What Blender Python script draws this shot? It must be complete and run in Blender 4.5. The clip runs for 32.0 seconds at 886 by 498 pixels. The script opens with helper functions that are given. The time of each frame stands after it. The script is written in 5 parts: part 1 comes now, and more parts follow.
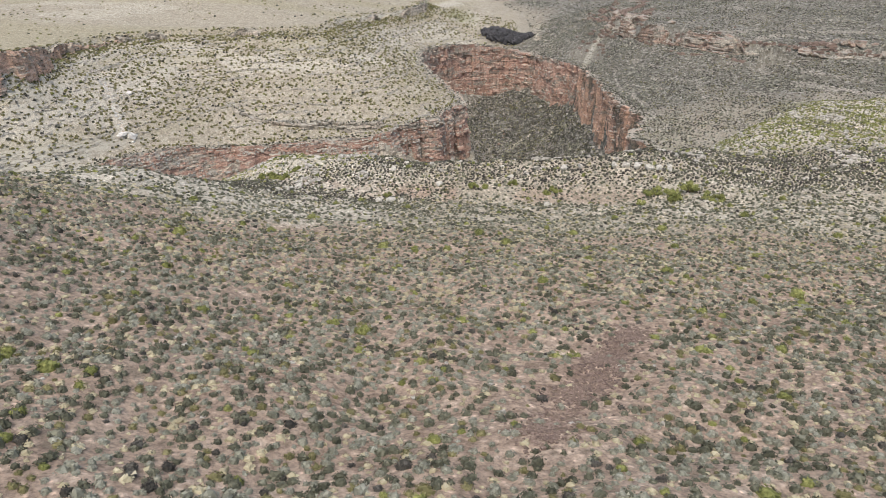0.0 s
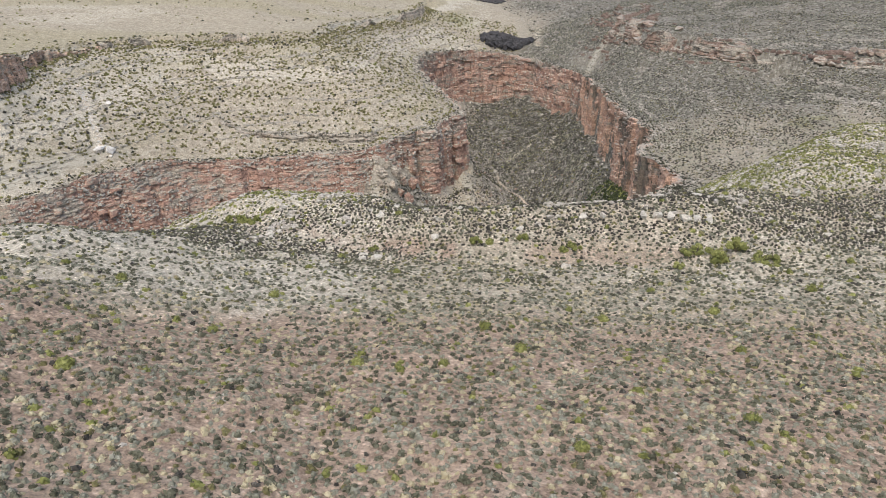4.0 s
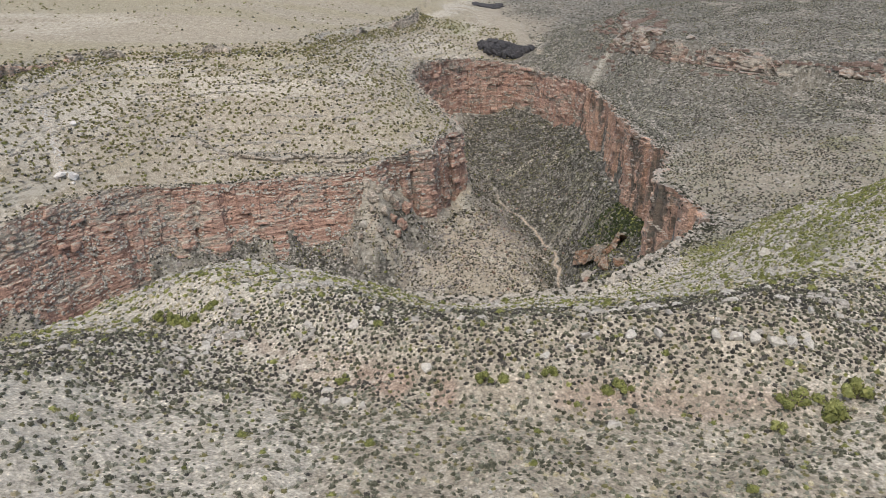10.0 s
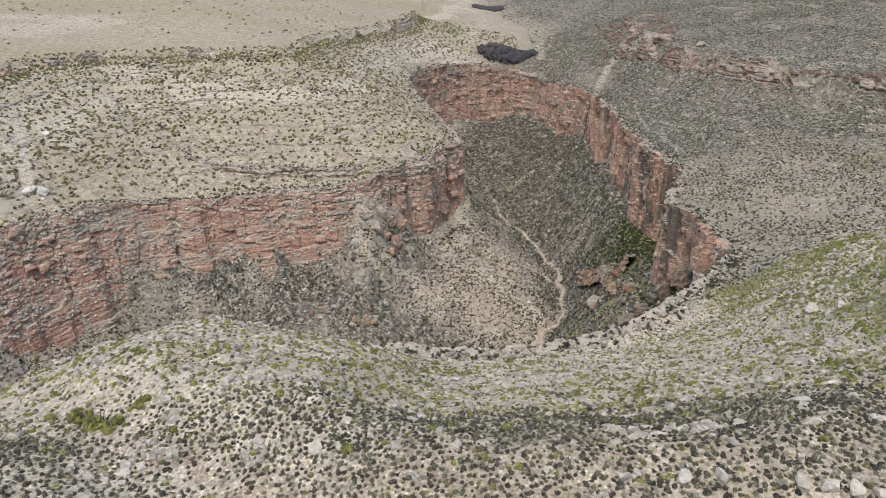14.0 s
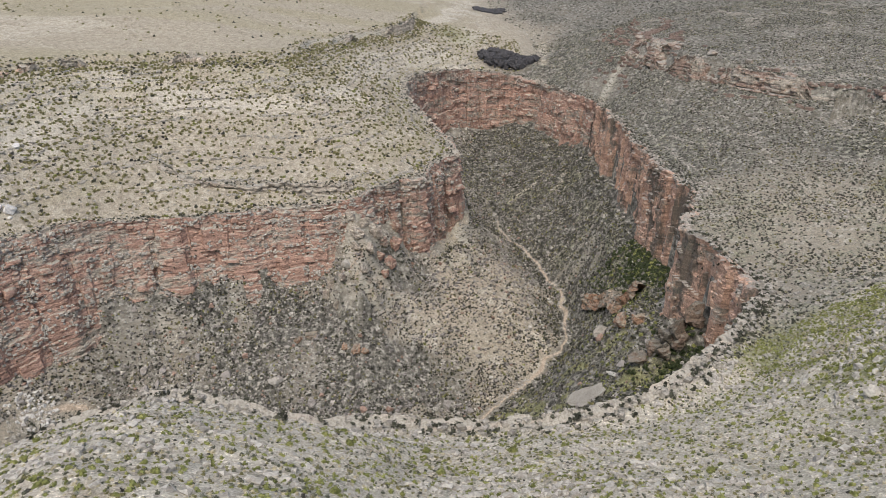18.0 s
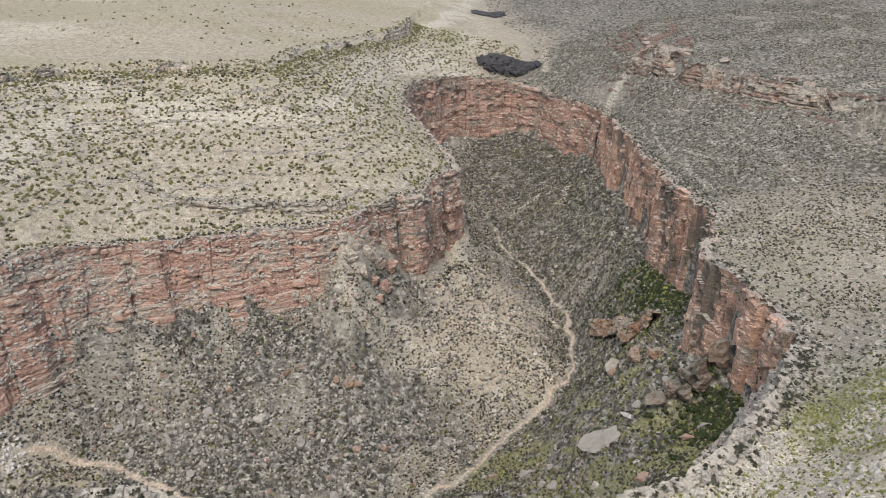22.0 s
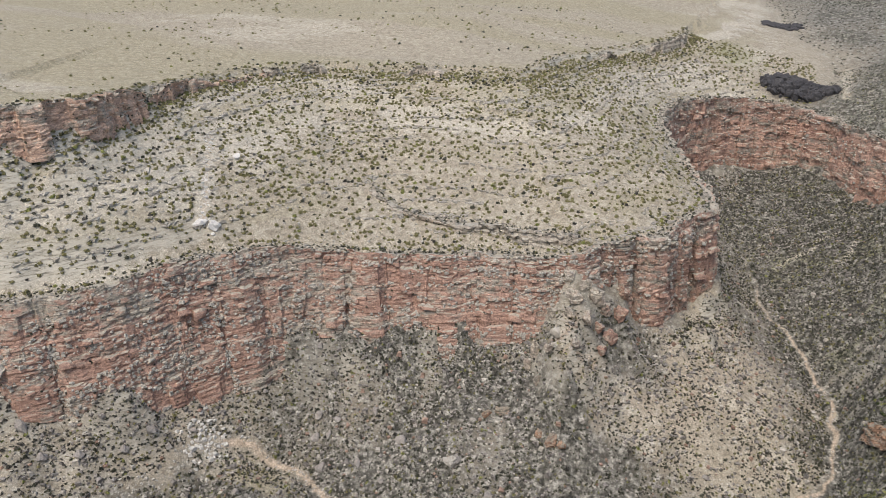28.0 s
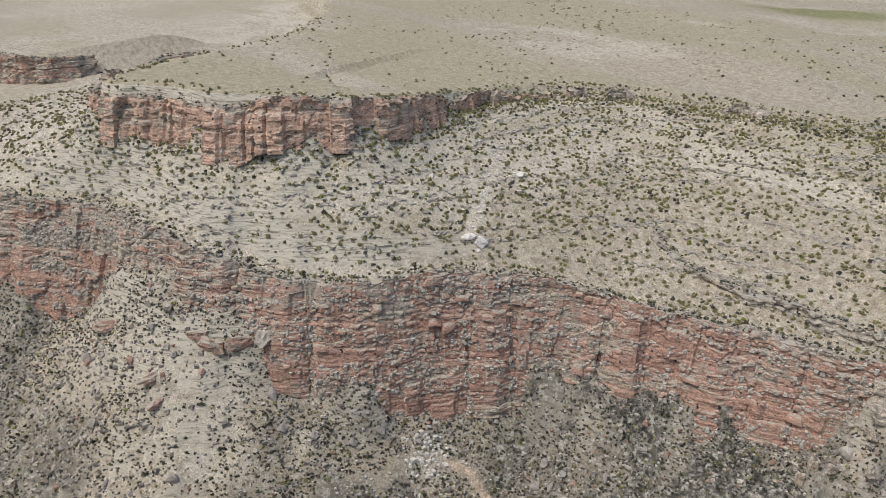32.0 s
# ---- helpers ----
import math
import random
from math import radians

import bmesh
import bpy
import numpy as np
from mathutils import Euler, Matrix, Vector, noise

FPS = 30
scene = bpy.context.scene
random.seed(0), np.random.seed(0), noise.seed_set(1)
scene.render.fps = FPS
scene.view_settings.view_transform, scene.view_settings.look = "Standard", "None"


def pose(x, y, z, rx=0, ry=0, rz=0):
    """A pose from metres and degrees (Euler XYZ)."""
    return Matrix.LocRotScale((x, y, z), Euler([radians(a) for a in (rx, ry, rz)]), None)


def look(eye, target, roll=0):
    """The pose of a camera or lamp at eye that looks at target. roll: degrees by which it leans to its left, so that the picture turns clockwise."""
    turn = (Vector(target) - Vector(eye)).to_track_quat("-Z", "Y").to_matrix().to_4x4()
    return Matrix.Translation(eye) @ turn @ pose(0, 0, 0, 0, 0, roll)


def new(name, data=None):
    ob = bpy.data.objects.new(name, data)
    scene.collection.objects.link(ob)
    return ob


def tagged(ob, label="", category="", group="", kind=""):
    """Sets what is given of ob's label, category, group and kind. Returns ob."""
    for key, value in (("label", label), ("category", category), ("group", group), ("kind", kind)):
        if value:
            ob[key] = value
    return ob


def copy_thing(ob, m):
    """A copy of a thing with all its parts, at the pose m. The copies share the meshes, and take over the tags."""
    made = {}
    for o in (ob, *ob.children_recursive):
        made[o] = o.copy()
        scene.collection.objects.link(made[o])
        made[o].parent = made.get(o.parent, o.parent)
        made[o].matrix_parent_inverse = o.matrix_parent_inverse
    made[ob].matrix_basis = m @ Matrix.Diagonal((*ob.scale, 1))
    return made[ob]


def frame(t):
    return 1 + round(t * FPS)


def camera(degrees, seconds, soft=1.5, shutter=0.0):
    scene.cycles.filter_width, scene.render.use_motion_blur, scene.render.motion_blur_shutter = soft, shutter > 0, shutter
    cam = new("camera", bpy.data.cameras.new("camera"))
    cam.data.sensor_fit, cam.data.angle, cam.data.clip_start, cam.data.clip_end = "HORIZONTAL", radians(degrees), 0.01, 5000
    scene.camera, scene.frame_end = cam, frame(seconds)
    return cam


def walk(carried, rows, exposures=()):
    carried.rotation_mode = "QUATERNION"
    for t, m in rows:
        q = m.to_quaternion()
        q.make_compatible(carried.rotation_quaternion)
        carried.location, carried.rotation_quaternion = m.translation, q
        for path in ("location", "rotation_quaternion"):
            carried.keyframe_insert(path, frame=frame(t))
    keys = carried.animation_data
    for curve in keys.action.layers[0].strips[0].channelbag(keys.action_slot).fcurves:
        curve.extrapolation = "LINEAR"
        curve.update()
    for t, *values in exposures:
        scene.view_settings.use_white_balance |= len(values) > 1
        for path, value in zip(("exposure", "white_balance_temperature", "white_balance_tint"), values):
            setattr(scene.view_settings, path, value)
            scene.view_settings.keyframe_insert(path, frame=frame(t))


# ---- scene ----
cam = camera(62.47, 32.0, soft=0.8)
FLIGHT = [  # seconds, x, y, z, heading (left positive), pitch, roll
    (0, 0.00, 0.00, 140.00, 0.00, -25.39, -0.36),
    (1, 0.09, 4.21, 140.05, -0.05, -25.41, -0.29),
    (2, 0.16, 8.58, 140.00, -0.17, -25.40, -0.17),
    (3, 0.18, 12.88, 139.86, -0.22, -25.36, -0.15),
    (3.5, 0.21, 15.00, 139.80, -0.21, -25.34, -0.15),
    (5.5, 0.08, 23.19, 139.80, -0.27, -25.31, -0.30),
    (6, 0.09, 25.33, 139.82, -0.31, -25.30, -0.29),
    (7, 0.17, 29.59, 139.84, -0.34, -25.28, -0.33),
    (8, 0.34, 33.71, 139.84, -0.34, -25.28, -0.43),
    (9, 0.43, 37.88, 139.82, -0.40, -25.28, -0.39),
    (10, 0.51, 42.02, 139.73, -0.48, -25.26, -0.31),
    (11, 0.66, 46.27, 139.58, -0.56, -25.27, -0.17),
    (12, 0.83, 50.48, 139.40, -0.62, -25.26, 0.01),
    (13, 1.01, 54.63, 139.31, -0.64, -25.27, 0.09),
    (14, 1.17, 58.75, 139.26, -0.63, -25.27, 0.08),
    (15, 1.35, 62.73, 139.26, -0.65, -25.29, 0.15),
    (15.5, 1.41, 64.71, 139.30, -0.67, -25.29, 0.22),
    (17.5, 1.97, 73.15, 139.69, -0.72, -25.37, 0.50),
    (18, 2.03, 75.26, 139.73, -0.73, -25.39, 0.54),
    (19, 2.13, 79.42, 139.76, -0.77, -25.41, 0.57),
    (20, 2.14, 83.49, 139.69, -0.80, -25.38, 0.54),
    (21, 1.94, 87.55, 139.54, -0.86, -25.34, 0.46),
    (22, 1.89, 91.69, 139.40, -0.91, -25.33, 0.48),
    (23, 2.06, 95.86, 139.31, -0.93, -25.33, 0.50),
    (24, 2.31, 100.00, 139.27, -0.89, -25.34, 0.43),
    (24.5, 2.45, 102.06, 139.26, -0.85, -25.35, 0.37),
    (26.5, 2.99, 110.04, 139.34, 8.71, -25.56, -0.39),
    (27, 2.94, 112.03, 139.35, 12.57, -25.54, -0.42),
    (27.5, 2.81, 114.05, 139.35, 16.40, -25.49, -0.40),
    (28, 2.58, 116.10, 139.34, 19.97, -25.41, -0.34),
    (29, 1.79, 120.09, 139.32, 26.84, -25.21, -0.10),
    (30, 0.68, 123.87, 139.31, 33.41, -25.00, 0.31),
    (31, -0.48, 127.45, 139.34, 39.65, -24.79, 0.78),
    (31.5, -1.07, 129.19, 139.37, 41.98, -24.70, 0.99),
    (32, -1.68, 130.94, 139.40, 44.08, -24.60, 1.19),
]


def aim(x, y, z, heading, pitch, roll):
    return Matrix.Translation((x, y, z)) @ pose(0, 0, 0, 90 + pitch, 0, heading) @ pose(0, 0, 0, 0, 0, roll)


walk(cam, [(t, aim(*p)) for t, *p in FLIGHT], exposures=[(0, 0.1, 6530, 8.6), (6, 0.03, 6540, 9.0), (10, -0.11, 6540, 9.0), (14, -0.03, 6540, 9.0), (18, -0.08, 6540, 9.0), (22, 0.05, 6520, 9.0), (27, 0.0, 6550, 9.2), (30, -0.13, 6590, 9.3), (32, -0.18, 6550, 8.9)])
# -- end flight --

# ---------------------------------------------------------------- light
world = bpy.data.worlds.new("overcast_sky")
scene.world = world
world.use_nodes = True
wn = world.node_tree
sky = wn.nodes.new("ShaderNodeTexSky")
sky.sky_type = "NISHITA"
sky.sun_disc = False
sky.sun_elevation = radians(62)
sky.sun_rotation = radians(195)
sky.dust_density = 4.0
sky.air_density = 1.0
wn.nodes["Background"].inputs["Strength"].default_value = 0.172
wn.links.new(sky.outputs["Color"], wn.nodes["Background"].inputs["Color"])
sun = new("sun", bpy.data.lights.new("sun", "SUN"))
sun.data.energy = 1.5
sun.data.angle = radians(22)
sun.data.color = (1.0, 0.97, 0.93)
sun.matrix_world = look((0, 0, 400), (0.12, 0.45, 399.12))
scene.view_settings.exposure = 0.0


# ---------------------------------------------------------------- noise
def hash2(ix, iy, seed):
    h = (ix.astype(np.int64) * 374761393 + iy.astype(np.int64) * 668265263 + seed * 1442695041) & 0x7FFFFFFF
    h = ((h ^ (h >> 13)) * 1274126177) & 0x7FFFFFFF
    return ((h ^ (h >> 16)) & 0xFFFFF) / float(0xFFFFF)


def vnoise(x, y, seed=0):
    """Smooth value noise from 0 to 1."""
    x, y = np.asarray(x, float), np.asarray(y, float)
    ix, iy = np.floor(x), np.floor(y)
    fx, fy = x - ix, y - iy
    fx, fy = fx * fx * (3 - 2 * fx), fy * fy * (3 - 2 * fy)
    a, b = hash2(ix, iy, seed), hash2(ix + 1, iy, seed)
    c, d = hash2(ix, iy + 1, seed), hash2(ix + 1, iy + 1, seed)
    return (a + (b - a) * fx) * (1 - fy) + (c + (d - c) * fx) * fy


def fbm(x, y, seed=0, octaves=4):
    total, amp, norm = 0.0, 1.0, 0.0
    for k in range(octaves):
        total = total + amp * vnoise(np.asarray(x) * 2 ** k + 17.3 * k, np.asarray(y) * 2 ** k - 9.1 * k, seed + k)
        norm += amp
        amp *= 0.5
    return total / norm


def smooth(a, b, x):
    t = np.clip((x - a) / (b - a), 0, 1)
    return t * t * (3 - 2 * t)


# ---------------------------------------------------------------- plan of the canyon
# rim corners: x, y, height of the rim, height of the cliff under it
RIM_WEST = [(-900, 140, 74, 34), (-420, 150, 72, 34), (-330, 160, 70, 32), (-260, 178, 68, 32), (-220, 184, 66, 30), (-200, 200, 66, 26),
            (-188, 201, 66, 18), (-173, 203, 66, 13), (-157, 208, 63, 12), (-147, 216, 59, 16), (-138, 220, 58, 23), (-124, 232, 58, 31),
            (-118, 245, 59, 32), (-111, 257, 58, 31), (-99, 267, 57, 29), (-86, 275, 54, 26), (-66, 282, 53, 24),
            (-48, 288, 53, 22), (-33, 292, 53, 20), (-24, 293, 54, 16)]
RIM_BUTTE = [(-22, 299, 55, 18), (-14, 304, 56, 27), (-5, 310, 56, 30), (2, 328, 56, 31), (8, 336, 56, 33),
             (5, 350, 57, 32), (0, 366, 58, 30), (-7, 382, 60, 30), (-13, 402, 62, 32), (-14, 418, 63, 34),
             (-9, 438, 63, 36), (4, 453, 62, 36), (22, 464, 60, 35), (45, 468, 57, 32)]
RIM_EAST = [(58, 452, 57, 27), (68, 430, 57, 27), (78, 405, 57, 26), (76, 383, 61, 28), (75, 358, 62, 28),
            (76, 340, 63, 30), (75, 318, 64, 32), (75, 290, 66, 33), (75, 276, 67, 33), (74, 262, 68, 30),
            (69, 248, 68, 27), (64, 237, 68, 26), (66.5, 227, 70, 28), (68, 218, 70, 28), (68, 206, 71, 27)]
RIM_NEAR = [(64, 193, 74, 26), (56, 180, 78, 28), (47, 168, 80, 30), (38, 158, 81, 28), (31, 153, 80, 26),
            (11, 150, 78, 26), (-14, 147, 82, 28), (-30, 146, 86, 30), (-45, 137, 86, 30), (-52, 122, 86, 28),
            (-56, 105, 92, 28), (-62, 92, 97, 28), (-80, 80, 98, 28), (-120, 62, 98, 28), (-200, 40, 98, 28),
            (-420, 0, 95, 28), (-900, -20, 92, 28)]
# the wash up the valley north of the canyon's head: x, y, height
VALLEY = [(45, 468, 57), (60, 500, 61), (63, 530, 64), (55, 560, 68), (40, 600, 72), (28, 700, 78), (20, 1000, 90), (20, 3600, 140)]
# foot of the ledges at the back of either mesa: x, y, height of the foot, height of the step
BACK_WEST = [(-2600, 1400, 90, 4), (-420, 430, 84, 8), (-320, 370, 83, 10), (-262, 300, 82, 12), (-240, 245, 82, 13), (-224, 214, 85, 10), (-209, 207, 85, 10.5),
             (-198, 218, 85, 11), (-172, 226, 84, 12), (-162, 237, 85, 11), (-153, 252, 84, 11), (-147, 267, 84, 9),
             (-152, 284, 84, 7), (-159, 305, 84, 4), (-155, 335, 83, 3), (-140, 360, 82, 3), (-110, 370, 81.5, 2.5)]
BACK_WEST += [(-83, 373, 81.5, 2.5), (-59, 378, 81.5, 2.5), (-53, 412, 80, 4), (-39, 440, 78, 4), (-20, 465, 77, 4), (-8, 520, 78, 3),
              (0, 600, 80, 2), (-10, 1000, 95, 1), (-20, 3600, 150, 1)]
BACK_EAST = [(2700, 270, 95, 4), (600, 270, 84, 4), (330, 285, 82, 4), (200, 300, 81, 4), (143, 322, 80, 4), (128, 337, 80, 5), (112, 354, 79.5, 6), (104, 378, 79, 6),
             (94, 405, 78, 6), (97, 440, 76, 5), (108, 490, 77, 4), (125, 560, 79, 3), (120, 650, 82, 3), (120, 1000, 96, 2), (130, 3600, 150, 1)]
CREEK = [(30, 458, 27), (18, 427, 25), (24, 393, 19), (31, 358, 14), (37.5, 342, 12.5), (44, 324, 11), (49, 306, 10), (48, 288, 9),
         (39, 269, 7.5), (27, 256, 6.3), (16, 246, 5.6), (8, 236, 5), (-8, 226, 4), (-30, 218, 4.5), (-50, 224, 7), (-66, 232.5, 9),
         (-75, 235, 9.6), (-84, 237, 10), (-93, 237, 10), (-99, 234.5, 10), (-104, 226, 9), (-108, 210, 7), (-116, 185, 4), (-135, 150, 0), (-180, 120, -2), (-420, 85, -6), (-900, 70, -10)]
# the near hill by x: the wash (y, height), the crest beyond it (y, height), the fall of the slope south of the wash
HILL_X = [-400, -60, -38, -27, -20, -8, 0, 28, 45, 60, 76, 100, 140, 600]
HILL_WASH_Y = [180, 140, 112, 106, 99, 91, 86, 83, 80, 80, 78, 75, 70, 60]
HILL_WASH_Z = [60, 84, 97.5, 101.5, 103, 104.3, 105.6, 106.4, 106.8, 107, 107.5, 108, 110, 125]
HILL_CREST_Y = [200, 150, 125, 115, 111, 104, 95, 95, 110, 130, 150, 160, 175, 260]
HILL_CREST_Z = [60, 81, 95.3, 103.4, 104.9, 106.8, 108.4, 109.8, 105.5, 105, 102.2, 100.5, 104, 130]
HILL_NORTH = [0.6, 0.6, 0.5, 0.48, 0.48, 0.53, 0.555, 0.54, 0.53, 0.56, 0.58, 0.6, 0.6, 0.6]
HILL_FALL = [0.42, 0.42, 0.42, 0.34, 0.29, 0.27, 0.27, 0.23, 0.22, 0.2, 0.2, 0.2, 0.2, 0.2]


def trace(corners, step, wiggle, seed, rounds=2):
    """A line through the corners, cut at even steps, with bays and noses of its own."""
    p = np.array(corners, float)
    for _ in range(rounds):
        q = np.empty((2 * len(p) - 2, p.shape[1]))
        q[0::2] = 0.82 * p[:-1] + 0.18 * p[1:]
        q[1::2] = 0.18 * p[:-1] + 0.82 * p[1:]
        p = np.vstack([p[:1], q, p[-1:]])
    run = np.concatenate([[0], np.cumsum(np.hypot(*np.diff(p[:, :2], axis=0).T))])
    s = np.arange(0, run[-1], step)
    out = np.stack([np.interp(s, run, p[:, k]) for k in range(p.shape[1])], 1)
    tangent = np.gradient(out[:, :2], axis=0)
    tangent /= np.linalg.norm(tangent, axis=1)[:, None] + 1e-9
    shift = wiggle * (2.2 * (fbm(s / 14, s * 0, seed, 2) - 0.5) + 1.6 * (vnoise(s / 4.5, s * 0, seed + 9) - 0.5) + 1.5 * (hash2(np.floor(s / 6.5 + 1.5 * vnoise(s / 9, s * 0, seed + 3)), np.floor(s * 0), seed + 4) - 0.5))
    out[:, 0] += -tangent[:, 1] * shift
    out[:, 1] += tangent[:, 0] * shift
    return out


def nearest(x, y, line):
    """Distance to a line, its other values there, and the side (positive: to the left of its run)."""
    best = np.full(x.shape, 1e18)
    values = np.zeros((line.shape[1] - 2,) + x.shape)
    side = np.zeros(x.shape)
    for a, b in zip(line[:-1], line[1:]):
        dx, dy = b[0] - a[0], b[1] - a[1]
        t = np.clip(((x - a[0]) * dx + (y - a[1]) * dy) / (dx * dx + dy * dy + 1e-12), 0, 1)
        ex, ey = x - a[0] - t * dx, y - a[1] - t * dy
        d = ex * ex + ey * ey
        m = d < best
        best[m] = d[m]
        for k in range(values.shape[0]):
            values[k][m] = (a[k + 2] + t * (b[k + 2] - a[k + 2]))[m]
        side[m] = (dx * ey - dy * ex)[m]
    return np.sqrt(best), values, np.sign(side)


def inside(x, y, line):
    odd = np.zeros(x.shape, bool)
    for a, b in zip(line, np.roll(line, -1, axis=0)):
        if a[1] != b[1]:
            odd ^= ((a[1] > y) != (b[1] > y)) & (x < (b[0] - a[0]) * (y - a[1]) / (b[1] - a[1]) + a[0])
    return odd


CORNERS = RIM_WEST + RIM_BUTTE + RIM_EAST + RIM_NEAR
RIM = trace(CORNERS, 2.0, 1.0, 5)
BACK_W = trace(BACK_WEST, 4.0, 1.6, 31)
BACK_E = trace(BACK_EAST, 4.0, 2.2, 37)
STREAM = trace(CREEK, 3.0, 1.3, 41)
GULLY = trace(VALLEY, 6.0, 1.5, 43)


SIDE_WALL = trace([(-430, 190, 86, 14), (-345, 216, 86, 14), (-330, 224, 85, 13), (-320, 236, 84, 9), (-322, 252, 83, 4)], 3.0, 1.2, 47)


def near_hill(x, y):
    z = 0
    for ox, oy in ((-4, 0), (4, 0), (0, -3), (0, 3), (0, 0)):
        u, v = x + ox, y + oy
        yw, zw = np.interp(u, HILL_X, HILL_WASH_Y), np.interp(u, HILL_X, HILL_WASH_Z)
        yc, zc = np.interp(u, HILL_X, HILL_CREST_Y), np.interp(u, HILL_X, HILL_CREST_Z)
        south = zw + np.interp(u, HILL_X, HILL_FALL) * (yw - v)
        face = zw + (zc - zw) * (v - yw) / (yc - yw)
        north = zc - np.interp(u, HILL_X, HILL_NORTH) * (v - yc)
        z = z + np.where(v < yw, south, np.where(v < yc, face, north)) / 5
    # a shoulder above the wash
    return z + 2.2 * np.exp(-(((x + 37) / 8) ** 2 + ((y - 80) / 8) ** 2))


def cliff_width(height):
    return 2.0 + 0.22 * height


def terrace(z, step, keep):
    k = z / step
    f = k - np.floor(k)
    return (np.floor(k) + np.where(f < keep, 0.35 * f / keep, 0.35 + 0.65 * (f - keep) / (1 - keep))) * step


def land(x, y):
    """Height of the ground, and marks: how far from the rim (canyon positive), how far west or east mesa, near hill."""
    d, (zr, hc), _ = nearest(x, y, RIM)
    hole = inside(x, y, RIM)
    # mesas
    dv, (zv,), _ = nearest(x, y, GULLY)
    far_north = (y > 440) & (dv < d)
    D = np.where(far_north, dv, d)
    zb = np.where(far_north, zv, zr)
    uw, (zw, sw), kw = nearest(x, y, BACK_W)
    ue, (ze, se), ke = nearest(x, y, BACK_E)
    west = kw * uw
    east = -ke * ue
    wild = fbm(x / 60, y / 60, 3) - 0.5
    bumps = 1.6 * (fbm(x / 9, y / 9, 7) - 0.5) + 0.5 * (vnoise(x / 1.7, y / 1.7, 8) - 0.5)
    slope_w = zb + (zw - zb) * np.power(D / (D + uw + 1e-6), 0.9)
    slope_e = zb + (ze - zb) * np.power(D / (D + ue + 1e-6), 0.9)
    ledges = smooth(6, 16, D)
    apron = smooth(0.36, 0.6, fbm(x / 9, y / 9, 35, 2))
    slope_w = slope_w + np.clip(sw, 0, 12) * (0.12 + 0.55 * apron) * np.exp(-uw / 6.0)
    slope_w = slope_w + ledges * 0.7 * smooth(0.34, 0.52, fbm(x / 34, y / 34, 33, 2)) * (terrace(slope_w + 2 * wild + 0.02 * x, 2.1, 0.84) - slope_w - 2 * wild - 0.02 * x)
    slope_e = slope_e + ledges * smooth(0.34, 0.5, fbm(x / 26, y / 26, 34, 2)) * (terrace(slope_e + 4 * wild, 2.6, 0.8) - slope_e - 4 * wild)
    top_w = zw + sw * smooth(0, 2.5, west)
    top_w = top_w + (90 - top_w) * smooth(4, 75, west) + 0.03 * np.clip(west - 60, 0, 900) + 7 * wild * smooth(10, 120, west)
    top_e = ze + se * smooth(0, 3.0, east)
    top_e = top_e + (88 - top_e) * smooth(4, 75, east) + 0.05 * np.clip(east - 50, 0, 900) + 12 * wild * smooth(10, 120, east)
    z_w = np.where(west > 0, top_w, slope_w)
    z_e = np.where(east > 0, top_e, slope_e)
    # the west mesa lies left of the canyon and the gully
    gx = np.interp(y, [0, 460, 500, 530, 560, 600, 700, 1000], [-20, 40, 60, 63, 55, 40, 28, 20])
    soft = 9 + 22 * smooth(470, 520, y)
    left = smooth(soft, -soft, x - gx + 22 * (fbm(x / 25, y / 25, 29) - 0.5) * (y > 470))
    mesa = z_w * left + z_e * (1 - left) + bumps * 0.45
    # a tributary's wall on the far western mesa
    dw, _, kw2 = nearest(x, y, SIDE_WALL)
    mesa = mesa + np.where(kw2 * dw > 0, 10 * smooth(0.6, 2.0, dw) * (1 - smooth(30, 70, dw)), 0)
    # the near hill
    hill = near_hill(x, y) + 2.4 * (fbm(x / 16, y / 16, 11) - 0.5) + 0.7 * (vnoise(x / 2.6, y / 2.6, 12) - 0.5)
    rocky = smooth(0.5, 0.7, fbm(x / 7, y / 7, 13)) * smooth(84, 96, y)
    hill = hill + rocky * 0.9 * (terrace(hill, 1.6, 0.6) - hill)
    k = 3.0
    both = np.maximum(hill, mesa) + k * np.log1p(np.exp(-np.abs(hill - mesa) / k)) * 0.6
    side_y = np.interp(x, [-400, -60, 40, 80, 120, 600], [110, 150, 165, 182, 200, 215])
    w_far = smooth(-14, 14, y - side_y)
    up = hill * (1 - w_far) + np.where(x > 40, both, mesa) * w_far
    up = up + (zr - up) * np.exp(-(d / 5.0) ** 2)
    # the canyon
    dc, (zc,), _ = nearest(x, y, STREAM)
    # the cliffs' feet run into one another without a step
    foot, tall = zr - hc, hc.copy()
    m = np.where(hole & (x > -330) & (y > 60))[0]
    posts = RIM[::3]
    for k in range(0, len(m), 20000):
        i = m[k:k + 20000]
        near = ((x[i][:, None] - posts[None, :, 0]) ** 2 + (y[i][:, None] - posts[None, :, 1]) ** 2 + 16.0) ** -2
        near /= near.sum(1)[:, None]
        foot[i], tall[i] = near @ (posts[:, 2] - posts[:, 3]), near @ posts[:, 3]
    w = cliff_width(tall)
    zf = foot + 3.5 * (fbm(x / 22, y / 22, 17, 3) - 0.5)
    t = np.clip(d - w, 0, None)
    t = t / (t + np.clip(dc - 2.0, 0, None) + 1e-6)
    alcove = smooth(28, 42, x) * smooth(268, 250, y)
    talus = zf + (zc - zf) * np.power(t, 0.8 + 0.5 * alcove)
